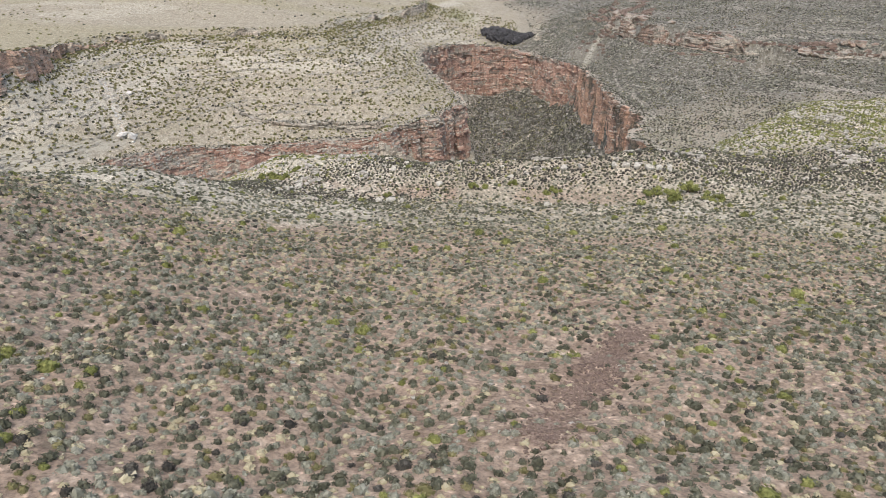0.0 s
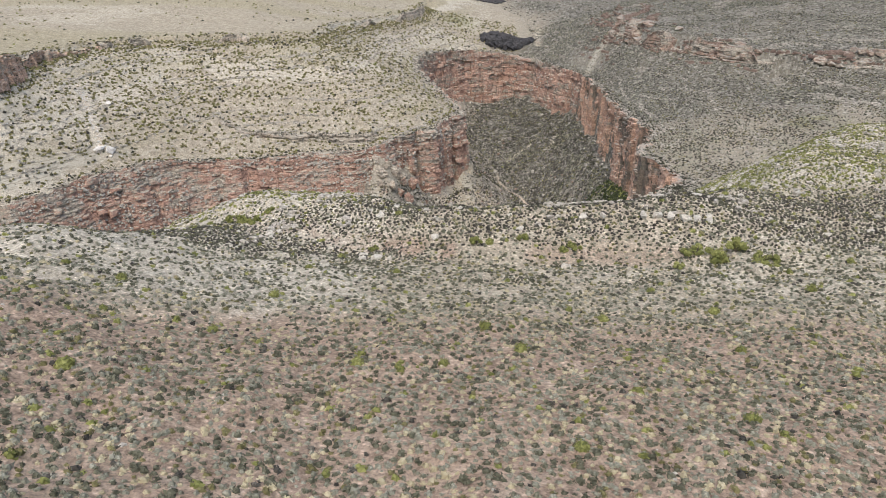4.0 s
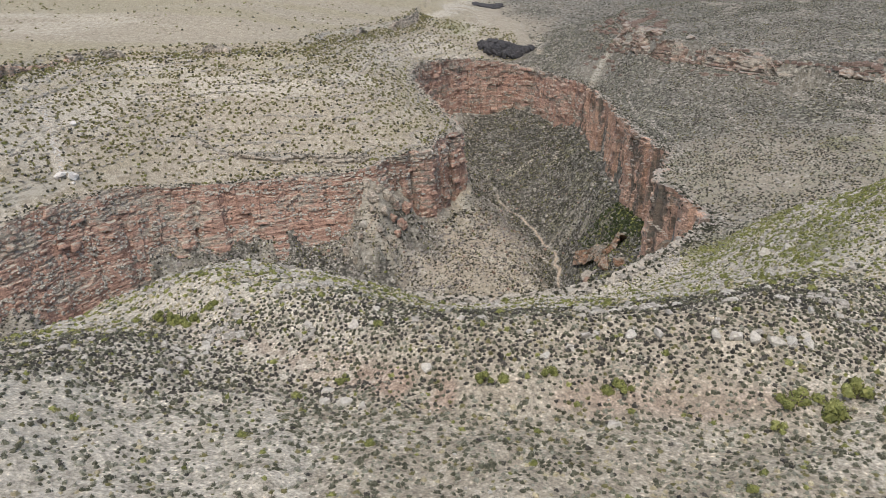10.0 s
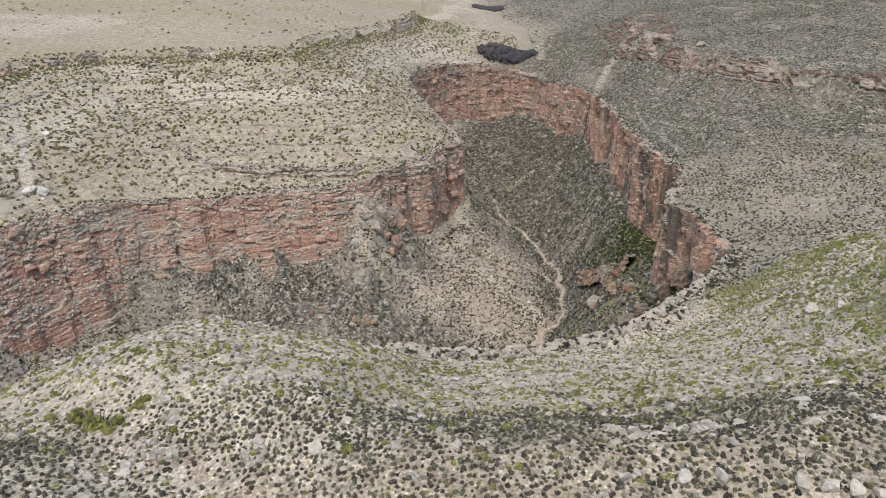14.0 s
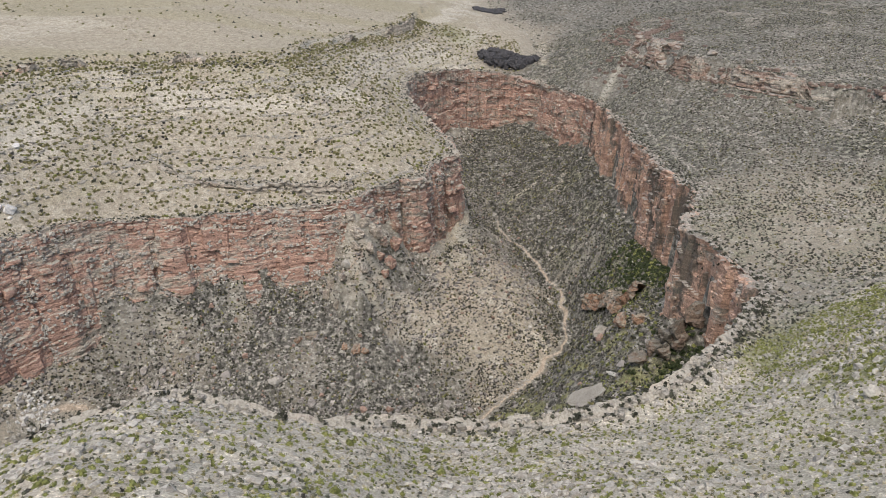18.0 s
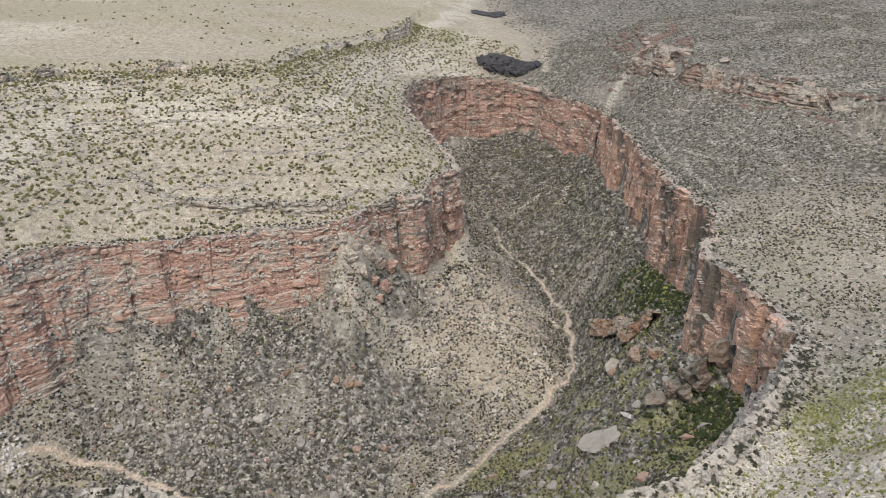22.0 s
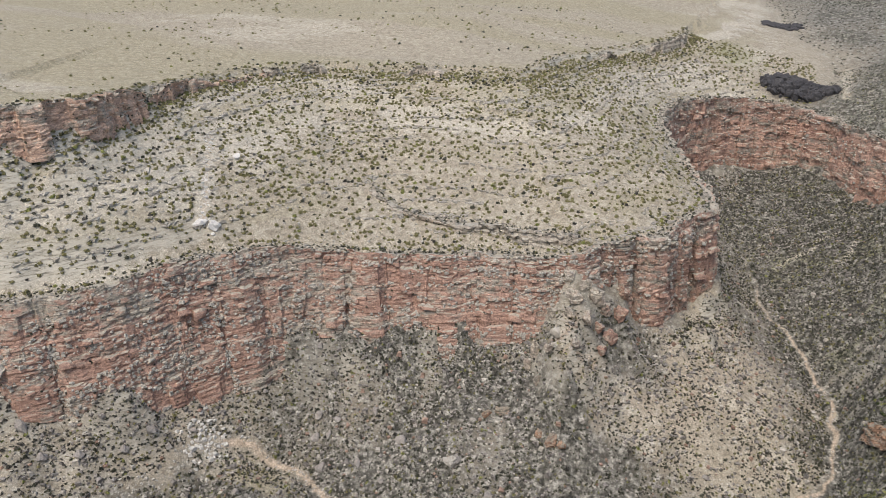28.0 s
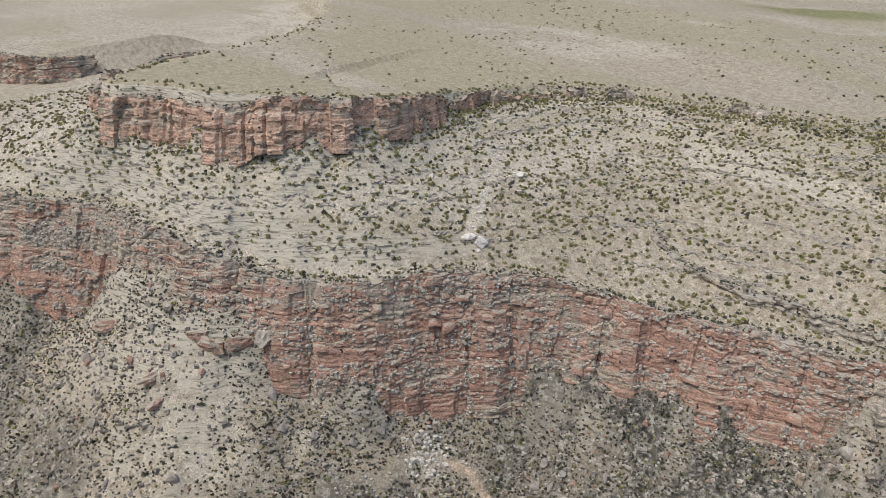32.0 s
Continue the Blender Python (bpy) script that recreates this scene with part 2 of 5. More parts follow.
    # rubble lies no steeper than it can hold, and its tongues climb the foot of the walls
    tongues = smooth(0.44, 0.66, fbm(x / 13, y / 13, 18, 2)) * np.clip(hc / 20, 0.2, 1) * np.where(x > 15, 0.4, 1.0)
    talus = np.maximum(talus, zf - np.where(x > 15, 1.5, 0.85) * np.clip(d - w, 0, None)) + (6.5 * tongues + 0.5) * np.exp(-((d - w) / 9.0) ** 2) * (d > w) + ((6.5 * tongues + 0.5) + 0.5 * np.clip(w - d, 0, 6)) * (d <= w)
    talus = np.minimum(talus, zr - 0.25 * hc)
    rough = 3.2 * (fbm(x / 15, y / 15, 19) - 0.5) + 1.3 * (fbm(x / 3.2, y / 3.2, 23, 2) - 0.5)
    talus = talus + rough * smooth(0, 12, dc)
    # spur of broken rock below the west mesa's corner
    sx, sy = x + 22, y - 290
    along, across = -sy * 0.97 + sx * 0.22, sy * 0.22 + sx * 0.97
    spur = np.exp(-((across + 3) / 6.5) ** 2) * smooth(-12, -2, along) * (1 - smooth(12, 44, along))
    crags = 4.5 * (fbm(x / 4, y / 4, 27) - 0.5) + 2.2 * (hash2(np.floor(x / 2.3 + 0.8 * fbm(x / 6, y / 6, 28)), np.floor(y / 2.3), 29) - 0.5)
    talus = talus + (10 + 2.2 * crags) * spur
    # a ridge of dark rock that runs out from the eastern wall
    k = np.clip(((x - 50) * 15 + (y - 219.5) * 3) / (15 ** 2 + 3 ** 2), 0, 1)
    off = np.hypot(x - 50 - 15 * k, y - 219.5 - 3 * k)
    talus = talus + (2.5 + 6.5 * k) * (1 + 0.5 * (fbm(x / 2.4, y / 2.4, 45, 2) - 0.5)) * smooth(4.4, 1.4, off)
    talus = np.minimum(talus, zr - 0.06 * hc)
    up = up + 3.2 * np.exp(-(((x - 41) / 13) ** 2 + ((y - 479) / 8) ** 2)) * smooth(0, 4, d)
    drop = smooth(0.3, 1.5, np.where(hole, d, -d))
    z = np.where(hole, up * (1 - drop) + talus * drop, up * (1 - drop) + (zr - hc) * drop)
    marks = dict(rim=np.where(hole, d, -d), west=west, east=east, left=left, far=w_far, creek=dc, gully=dv, hill=hill)
    return z, marks


def axis(parts):
    out = [parts[0][0]]
    for a, b, step in parts:
        n = max(1, int(round((b - a) / step)))
        out += list(a + (b - a) * np.arange(1, n + 1) / n)
    return np.array(out)


GX = axis([(-2600, -900, 170), (-900, -420, 24), (-420, -230, 4.0), (-230, -62, 1.15), (-62, 92, 0.8), (92, 170, 1.6), (170, 420, 6), (420, 900, 24), (900, 2600, 170)])
GY = axis([(-900, -60, 60), (-60, 8, 3), (8, 170, 0.8), (170, 400, 1.15), (400, 500, 1.5), (500, 720, 4), (720, 1200, 16), (1200, 3400, 110)])
XX, YY = np.meshgrid(GX, GY)
ZZ, MARK = land(XX.ravel(), YY.ravel())
ZZ = ZZ.reshape(XX.shape)


def ground_z(x, y):
    i = np.clip(np.searchsorted(GX, x) - 1, 0, len(GX) - 2)
    j = np.clip(np.searchsorted(GY, y) - 1, 0, len(GY) - 2)
    fx = (x - GX[i]) / (GX[i + 1] - GX[i])
    fy = (y - GY[j]) / (GY[j + 1] - GY[j])
    return (ZZ[j, i] * (1 - fx) + ZZ[j, i + 1] * fx) * (1 - fy) + (ZZ[j + 1, i] * (1 - fx) + ZZ[j + 1, i + 1] * fx) * fy


def sheet(name, points, rows, cols, material, flip=False, soft=False):
    """A grid of points, rows by cols, as one mesh object."""
    mesh = bpy.data.meshes.new(name)
    n = (rows - 1) * (cols - 1)
    a = (np.arange(rows - 1)[:, None] * cols + np.arange(cols - 1)[None, :]).ravel()
    quads = np.stack([a, a + 1, a + cols + 1, a + cols], 1)
    if flip:
        quads = quads[:, ::-1]
    mesh.vertices.add(rows * cols)
    mesh.vertices.foreach_set("co", points.astype(np.float32).ravel())
    mesh.loops.add(4 * n)
    mesh.loops.foreach_set("vertex_index", quads.astype(np.int32).ravel())
    mesh.polygons.add(n)
    mesh.polygons.foreach_set("loop_start", (np.arange(n) * 4).astype(np.int32))
    mesh.update(calc_edges=True)
    mesh.materials.append(material)
    mesh.polygons.foreach_set("use_smooth", np.full(n, soft))
    return new(name, mesh)


# ---------------------------------------------------------------- materials
def shader(name, rough=0.95):
    m = bpy.data.materials.new(name)
    m.use_nodes = True
    b = m.node_tree.nodes["Principled BSDF"]
    b.inputs["Roughness"].default_value = rough
    b.inputs["Specular IOR Level"].default_value = 0.15
    return m, m.node_tree, b


def node(tree, kind, **sets):
    n = tree.nodes.new(kind)
    for key, value in sets.items():
        n.inputs[key].default_value = value
    return n


def position(tree, scale=(1, 1, 1)):
    geo = tree.nodes.new("ShaderNodeNewGeometry")
    mp = tree.nodes.new("ShaderNodeMapping")
    mp.inputs["Scale"].default_value = scale
    tree.links.new(geo.outputs["Position"], mp.inputs["Vector"])
    return mp.outputs["Vector"]


def noise_at(tree, where, scale, detail=5.0, rough=0.6):
    n = node(tree, "ShaderNodeTexNoise", Scale=scale, Detail=detail, Roughness=rough)
    tree.links.new(where, n.inputs["Vector"])
    return n.outputs["Fac"]


def ramp(tree, fac, stops):
    r = tree.nodes.new("ShaderNodeValToRGB")
    e = r.color_ramp.elements
    while len(e) < len(stops):
        e.new(0.5)
    for el, (p, c) in zip(e, stops):
        el.position = p
        el.color = (*c, 1) if len(c) == 3 else c
    tree.links.new(fac, r.inputs["Fac"])
    return r.outputs["Color"]


def mix(tree, fac, a, b, how="MIX"):
    m = tree.nodes.new("ShaderNodeMix")
    m.data_type = "RGBA"
    m.blend_type = how
    for socket, v in ((m.inputs["Factor"], fac), (m.inputs["A"], a), (m.inputs["B"], b)):
        if isinstance(v, (int, float)):
            socket.default_value = v
        elif isinstance(v, tuple):
            socket.default_value = (*v, 1)
        else:
            tree.links.new(v, socket)
    return m.outputs["Result"]


def maths(tree, how, a, b=0.0, c=0.0):
    m = tree.nodes.new("ShaderNodeMath")
    m.operation = how
    for socket, v in zip(m.inputs, (a, b, c)):
        if isinstance(v, (int, float)):
            socket.default_value = v
        else:
            tree.links.new(v, socket)
    return m.outputs["Value"]


def bump(tree, bsdf, height, strength, distance):
    b = node(tree, "ShaderNodeBump", Strength=strength, Distance=distance)
    tree.links.new(height, b.inputs["Height"])
    tree.links.new(b.outputs["Normal"], bsdf.inputs["Normal"])


def grit(tree, where):
    """Fine stones and soil: light and dark specks of a hand's width to a pace."""
    vor = node(tree, "ShaderNodeTexVoronoi", Scale=2.6, Randomness=1.0)
    tree.links.new(where, vor.inputs["Vector"])
    fine = noise_at(tree, where, 5.5, 6.0, 0.7)
    coarse = noise_at(tree, where, 0.55, 5.0, 0.65)
    middle = noise_at(tree, where, 1.7, 4.0, 0.75)
    return vor, fine, coarse, middle


def soil_material():
    m, t, b = shader("desert_soil")
    where = position(t)
    vor, fine, coarse, middle = grit(t, where)
    at1 = t.nodes.new("ShaderNodeAttribute")
    at1.attribute_name = "soil_a"
    at3 = t.nodes.new("ShaderNodeAttribute")
    at3.attribute_name = "soil_c"
    at2 = t.nodes.new("ShaderNodeAttribute")
    at2.attribute_name = "soil_b"
    s1 = t.nodes.new("ShaderNodeSeparateColor")
    s2 = t.nodes.new("ShaderNodeSeparateColor")
    t.links.new(at1.outputs["Color"], s1.inputs["Color"])
    t.links.new(at2.outputs["Color"], s2.inputs["Color"])
    tan = ramp(t, coarse, [(0.3, (0.31, 0.274, 0.212)), (0.5, (0.44, 0.396, 0.316)), (0.72, (0.57, 0.524, 0.43))])
    red = ramp(t, coarse, [(0.3, (0.29, 0.213, 0.163)), (0.55, (0.42, 0.326, 0.256)), (0.75, (0.52, 0.43, 0.35))])
    pale = ramp(t, coarse, [(0.28, (0.43, 0.395, 0.325)), (0.5, (0.555, 0.515, 0.43)), (0.72, (0.68, 0.64, 0.55))])
    grass = ramp(t, coarse, [(0.3, (0.32, 0.288, 0.203)), (0.55, (0.44, 0.4, 0.295)), (0.75, (0.54, 0.5, 0.395))])
    grey = ramp(t, coarse, [(0.36, (0.066, 0.064, 0.056)), (0.47, (0.145, 0.14, 0.122)), (0.55, (0.265, 0.256, 0.225)), (0.64, (0.45, 0.434, 0.386))])
    sand = ramp(t, coarse, [(0.3, (0.5, 0.4, 0.3)), (0.7, (0.64, 0.54, 0.43))])
    lava = ramp(t, coarse, [(0.3, (0.012, 0.012, 0.014)), (0.7, (0.05, 0.048, 0.05))])
    wob = maths(t, "MULTIPLY_ADD", maths(t, "ADD", maths(t, "MULTIPLY", coarse, 1.2), maths(t, "MULTIPLY", fine, 1.0)), 0.9, -0.99)

    def edge(mask):
        v = maths(t, "ADD", mask, wob)
        r = t.nodes.new("ShaderNodeMapRange")
        r.inputs["From Min"].default_value, r.inputs["From Max"].default_value = 0.25, 0.75
        t.links.new(v, r.inputs["Value"])
        return r.outputs["Result"]

    col = tan
    for mask, c in ((s1.outputs["Red"], red), (s1.outputs["Green"], pale), (s1.outputs["Blue"], grass),
                    (s2.outputs["Red"], grey), (s2.outputs["Green"], sand), (s2.outputs["Blue"], lava)):
        col = mix(t, edge(mask), col, c)
    green = ramp(t, coarse, [(0.3, (0.18, 0.18, 0.095)), (0.55, (0.29, 0.29, 0.16)), (0.75, (0.39, 0.385, 0.24))])
    col = mix(t, edge(at3.outputs["Fac"]), col, green)
    speck = ramp(t, fine, [(0.33, (0.42, 0.42, 0.42)), (0.48, (0.95, 0.95, 0.95)), (0.64, (1.35, 1.34, 1.32))])
    col = mix(t, 0.85, col, speck, "MULTIPLY")
    blotch = ramp(t, middle, [(0.32, (0.5, 0.49, 0.47)), (0.46, (0.95, 0.95, 0.95)), (0.62, (1.3, 1.3, 1.28))])
    col = mix(t, 0.75, col, blotch, "MULTIPLY")
    stone = ramp(t, vor.outputs["Distance"], [(0.05, (1.6, 1.58, 1.52)), (0.2, (1.05, 1.05, 1.04)), (0.5, (0.72, 0.71, 0.69))])
    col = mix(t, 0.8, col, stone, "MULTIPLY")
    # bare rock where it is too steep to hold soil
    geo = t.nodes.new("ShaderNodeNewGeometry")
    sep = t.nodes.new("ShaderNodeSeparateXYZ")
    t.links.new(geo.outputs["Normal"], sep.inputs["Vector"])
    steep = t.nodes.new("ShaderNodeMapRange")
    steep.inputs["From Min"].default_value, steep.inputs["From Max"].default_value = 0.76, 0.6
    t.links.new(maths(t, "ADD", sep.outputs["Z"], maths(t, "MULTIPLY_ADD", fine, 0.3, -0.15)), steep.inputs["Value"])
    slab = noise_at(t, position(t, (0.25, 0.25, 2.4)), 1.0, 5.0, 0.7)
    bare = ramp(t, slab, [(0.34, (0.15, 0.138, 0.11)), (0.46, (0.42, 0.392, 0.32)), (0.56, (0.57, 0.54, 0.455)), (0.7, (0.35, 0.325, 0.27))])
    col = mix(t, maths(t, "MULTIPLY", steep.outputs["Result"], maths(t, "SUBTRACT", 1.0, s2.outputs["Red"])), col, bare)
    t.links.new(col, b.inputs["Base Color"])
    h = maths(t, "ADD", maths(t, "MULTIPLY", fine, 0.6), maths(t, "MULTIPLY", vor.outputs["Distance"], -0.8))
    bump(t, b, h, 0.35, 0.12)
    return m


def rock_material(name, low, high, grey_share, cap=(0.43, 0.395, 0.325), beds=1.0, grey_from=400, streaks=0.6, varnish=0.0):
    """Layered sandstone: beds by height, stains that run down, pale ledges."""
    m, t, b = shader(name, 0.92)
    where = position(t)
    flat = position(t, (0.05, 0.05, 1.0))
    tall = position(t, (0.5, 0.5, 0.07))
    bed = noise_at(t, flat, 0.6 * beds, 8.0, 0.78)
    stain = noise_at(t, tall, 0.9, 4.0, 0.6)
    patch = noise_at(t, position(t, (0.6, 0.6, 1.7)), 0.11, 5.0, 0.65)
    fine = noise_at(t, where, 3.2, 7.0, 0.72)
    block = node(t, "ShaderNodeTexVoronoi", Scale=0.75)
    t.links.new(position(t, (1, 1, 2.2)), block.inputs["Vector"])
    mid = tuple(0.5 * (p + q) for p, q in zip(low, high))
    col = ramp(t, maths(t, "MULTIPLY_ADD", bed, 0.55, maths(t, "MULTIPLY", patch, 0.45)), [(0.3, low), (0.44, mid), (0.53, high), (0.62, mid), (0.75, low)])
    greyish = ramp(t, bed, [(0.3, (0.24, 0.22, 0.185)), (0.45, (0.46, 0.425, 0.355)), (0.52, (0.3, 0.275, 0.23)), (0.6, (0.48, 0.44, 0.37)), (0.72, (0.28, 0.255, 0.215))])
    spots = noise_at(t, position(t, (0.8, 0.8, 2.2)), 0.36, 6.0, 0.75)
    g = maths(t, "ADD", maths(t, "MULTIPLY", patch, 0.5), maths(t, "MULTIPLY_ADD", bed, 0.1, maths(t, "MULTIPLY", spots, 0.5)))
    tall_z = t.nodes.new("ShaderNodeSeparateXYZ")
    t.links.new(where, tall_z.inputs["Vector"])
    top = t.nodes.new("ShaderNodeMapRange")
    top.inputs["From Min"].default_value, top.inputs["From Max"].default_value, top.inputs["To Max"].default_value = grey_from, grey_from + 10, 0.06
    t.links.new(tall_z.outputs["Z"], top.inputs["Value"])
    g = maths(t, "ADD", g, top.outputs["Result"])
    r = t.nodes.new("ShaderNodeMapRange")
    r.inputs["From Min"].default_value, r.inputs["From Max"].default_value = 0.63 - 0.22 * grey_share, 0.7 - 0.2 * grey_share
    t.links.new(g, r.inputs["Value"])
    col = mix(t, r.outputs["Result"], col, greyish)
    dark = ramp(t, stain, [(0.33, (0.42, 0.4, 0.4)), (0.5, (1, 1, 1)), (0.68, (1.14, 1.1, 1.06))])
    col = mix(t, streaks, col, dark, "MULTIPLY")
    speck = ramp(t, fine, [(0.28, (0.5, 0.48, 0.47)), (0.5, (1, 1, 1)), (0.7, (1.35, 1.33, 1.3))])
    col = mix(t, 0.9, col, speck, "MULTIPLY")
    middle = noise_at(t, position(t, (1, 1, 1.9)), 1.15, 5.0, 0.78)
    blotch = ramp(t, middle, [(0.34, (0.4, 0.38, 0.37)), (0.46, (0.92, 0.92, 0.92)), (0.62, (1.3, 1.3, 1.3))])
    col = mix(t, 0.85, col, blotch, "MULTIPLY")
    tone = ramp(t, maths(t, "FRACT", maths(t, "MULTIPLY", block.outputs["Distance"], 1.7)), [(0.0, (1.12, 1.1, 1.08)), (0.5, (0.86, 0.85, 0.84))])
    col = mix(t, 0.6, col, tone, "MULTIPLY")
    lamina = noise_at(t, position(t, (0.05, 0.05, 2.6)), 1.0, 4.0, 0.75)
    thin = ramp(t, lamina, [(0.36, (0.5, 0.48, 0.47)), (0.47, (0.95, 0.95, 0.95)), (0.6, (1.28, 1.28, 1.27))])
    col = mix(t, 0.3, col, thin, "MULTIPLY")
    grain = ramp(t, noise_at(t, where, 9.0, 4.0, 0.7), [(0.34, (0.62, 0.61, 0.6)), (0.5, (1, 1, 1)), (0.66, (1.35, 1.34, 1.33))])
    col = mix(t, 0.8, col, grain, "MULTIPLY")
    if varnish:
        crust = noise_at(t, position(t, (0.28, 0.28, 0.13)), 0.34, 6.0, 0.7)
        film = t.nodes.new("ShaderNodeMapRange")
        film.inputs["From Min"].default_value, film.inputs["From Max"].default_value, film.inputs["To Max"].default_value = 0.5, 0.57, varnish
        t.links.new(crust, film.inputs["Value"])
        col = mix(t, film.outputs["Result"], col, ramp(t, fine, [(0.3, (0.05, 0.05, 0.042)), (0.55, (0.14, 0.132, 0.11)), (0.75, (0.3, 0.28, 0.24))]))
    # soil and rubble lie on what is level enough to hold them
    geo = t.nodes.new("ShaderNodeNewGeometry")
    sep = t.nodes.new("ShaderNodeSeparateXYZ")
    t.links.new(geo.outputs["True Normal"], sep.inputs["Vector"])
    lie = t.nodes.new("ShaderNodeMapRange")
    lie.inputs["From Min"].default_value, lie.inputs["From Max"].default_value = 0.72, 0.97
    t.links.new(maths(t, "ADD", maths(t, "ABSOLUTE", sep.outputs["Z"]), maths(t, "MULTIPLY_ADD", fine, 0.5, -0.25)), lie.inputs["Value"])
    rubble = ramp(t, fine, [(0.3, tuple(0.55 * c for c in cap)), (0.5, cap), (0.7, tuple(1.3 * c for c in cap))])
    col = mix(t, lie.outputs["Result"], col, rubble)
    t.links.new(col, b.inputs["Base Color"])
    h = maths(t, "ADD", maths(t, "MULTIPLY", fine, 0.5), maths(t, "ADD", maths(t, "MULTIPLY", bed, 0.45), maths(t, "MULTIPLY", block.outputs["Distance"], -0.5)))
    bump(t, b, h, 0.8, 0.3)
    return m


def stone_material(name, low, high):
    m, t, b = shader(name, 0.9)
    where = position(t)
    fine = noise_at(t, where, 3.5, 6.0, 0.7)
    big = noise_at(t, where, 0.35, 3.0, 0.6)
    geo = t.nodes.new("ShaderNodeNewGeometry")
    per = maths(t, "ADD", maths(t, "MULTIPLY", geo.outputs["Random Per Island"], 0.5), maths(t, "MULTIPLY", big, 0.5))
    col = ramp(t, per, [(0.2, low), (0.75, high)])
    speck = ramp(t, fine, [(0.3, (0.6, 0.58, 0.56)), (0.52, (1, 1, 1)), (0.7, (1.25, 1.25, 1.22))])
    col = mix(t, 0.85, col, speck, "MULTIPLY")
    t.links.new(col, b.inputs["Base Color"])
    bump(t, b, fine, 0.7, 0.15)
    return m


def leaf_material(name, low, high, tip):
    m, t, b = shader(name, 0.85)
    where = position(t)
    shrub = noise_at(t, where, 0.7, 2.0, 0.5)
    geo = t.nodes.new("ShaderNodeNewGeometry")
    f = maths(t, "ADD", maths(t, "MULTIPLY", shrub, 0.75), maths(t, "MULTIPLY", geo.outputs["Random Per Island"], 0.3))
    col = ramp(t, f, [(0.3, low), (0.58, high), (0.82, tip)])
    t.links.new(col, b.inputs["Base Color"])
    return m


SOIL = soil_material()
ROCK_WEST = rock_material("sandstone_west", (0.3, 0.187, 0.146), (0.47, 0.315, 0.248), 0.34, grey_from=46, streaks=0.2)
ROCK_RED = rock_material("sandstone_red", (0.33, 0.202, 0.158), (0.53, 0.36, 0.285), 0.34, grey_from=50, streaks=0.45, varnish=0.2)
ROCK_EAST = rock_material("sandstone_east", (0.36, 0.228, 0.17), (0.62, 0.425, 0.32), 0.25, cap=(0.38, 0.35, 0.3), streaks=0.4, varnish=0.85)
ROCK_PALE = rock_material("limestone_ledge", (0.38, 0.325, 0.27), (0.57, 0.505, 0.425), 0.6, cap=(0.45, 0.418, 0.35))
ROCK_LEDGE = rock_material("sandstone_ledge", (0.2, 0.146, 0.118), (0.4, 0.298, 0.24), 0.55, cap=(0.33, 0.31, 0.27))
ROCK_UPPER = rock_material("sandstone_upper", (0.42, 0.285, 0.215), (0.62, 0.45, 0.35), 0.36, streaks=0.4)
STONE_PALE = stone_material("pale_stone", (0.27, 0.249, 0.213), (0.57, 0.54, 0.475))
STONE_GREY = stone_material("grey_stone", (0.1, 0.092, 0.084), (0.36, 0.335, 0.305))
STONE_RED = stone_material("red_stone", (0.19, 0.125, 0.095), (0.4, 0.285, 0.225))
STONE_BED = stone_material("bedded_stone", (0.2, 0.185, 0.157), (0.5, 0.466, 0.4))
STONE_BROWN = stone_material("brown_stone", (0.13, 0.095, 0.078), (0.3, 0.225, 0.185))
ROCK_HUMP = rock_material("dark_sandstone", (0.11, 0.085, 0.068), (0.26, 0.2, 0.155), 0.3, cap=(0.2, 0.185, 0.155), varnish=0.85)
ROCK_BLOCK = rock_material("sandstone_block", (0.26, 0.165, 0.115), (0.48, 0.31, 0.21), 0.5, cap=(0.3, 0.26, 0.2))
STONE_LAVA = stone_material("black_lava", (0.012, 0.012, 0.014), (0.085, 0.083, 0.086))
STONE_WHITE = stone_material("white_stone", (0.55, 0.53, 0.48), (0.72, 0.7, 0.66))
LEAF = {
    "dark": leaf_material("dark_foliage", (0.03, 0.031, 0.022), (0.076, 0.077, 0.055), (0.17, 0.168, 0.126)),
    "grey": leaf_material("sage_foliage", (0.15, 0.151, 0.112), (0.262, 0.262, 0.205), (0.43, 0.424, 0.348)),
    "olive": leaf_material("olive_foliage", (0.105, 0.098, 0.045), (0.195, 0.18, 0.085), (0.32, 0.291, 0.158)),
    "green": leaf_material("green_foliage", (0.095, 0.105, 0.034), (0.225, 0.237, 0.08), (0.4, 0.402, 0.155)),
    "straw": leaf_material("dry_grass", (0.32, 0.28, 0.18), (0.47, 0.42, 0.28), (0.58, 0.525, 0.37)),
    # green foliage with the alcove's shade put into its colour
    "deep": leaf_material("shade_dark_green_foliage", (0.022, 0.03, 0.014), (0.055, 0.07, 0.03), (0.12, 0.14, 0.062)),
    "mid": leaf_material("blackbrush_foliage", (0.055, 0.056, 0.038), (0.128, 0.129, 0.09), (0.25, 0.247, 0.183)),
    "brown": leaf_material("brown_foliage", (0.032, 0.03, 0.026), (0.08, 0.075, 0.064), (0.185, 0.173, 0.147)),
}
TWIG = leaf_material("grey_twigs", (0.06, 0.05, 0.04), (0.12, 0.1, 0.08), (0.18, 0.15, 0.12))


# ---------------------------------------------------------------- ground
def mark(name, x, y):
    g = MARK[name].reshape(XX.shape)
    i = np.clip(np.searchsorted(GX, x) - 1, 0, len(GX) - 2)
    j = np.clip(np.searchsorted(GY, y) - 1, 0, len(GY) - 2)
    i = i + ((x - GX[i]) > (GX[i + 1] - x))
    j = j + ((y - GY[j]) > (GY[j + 1] - y))
    return g[j, i]


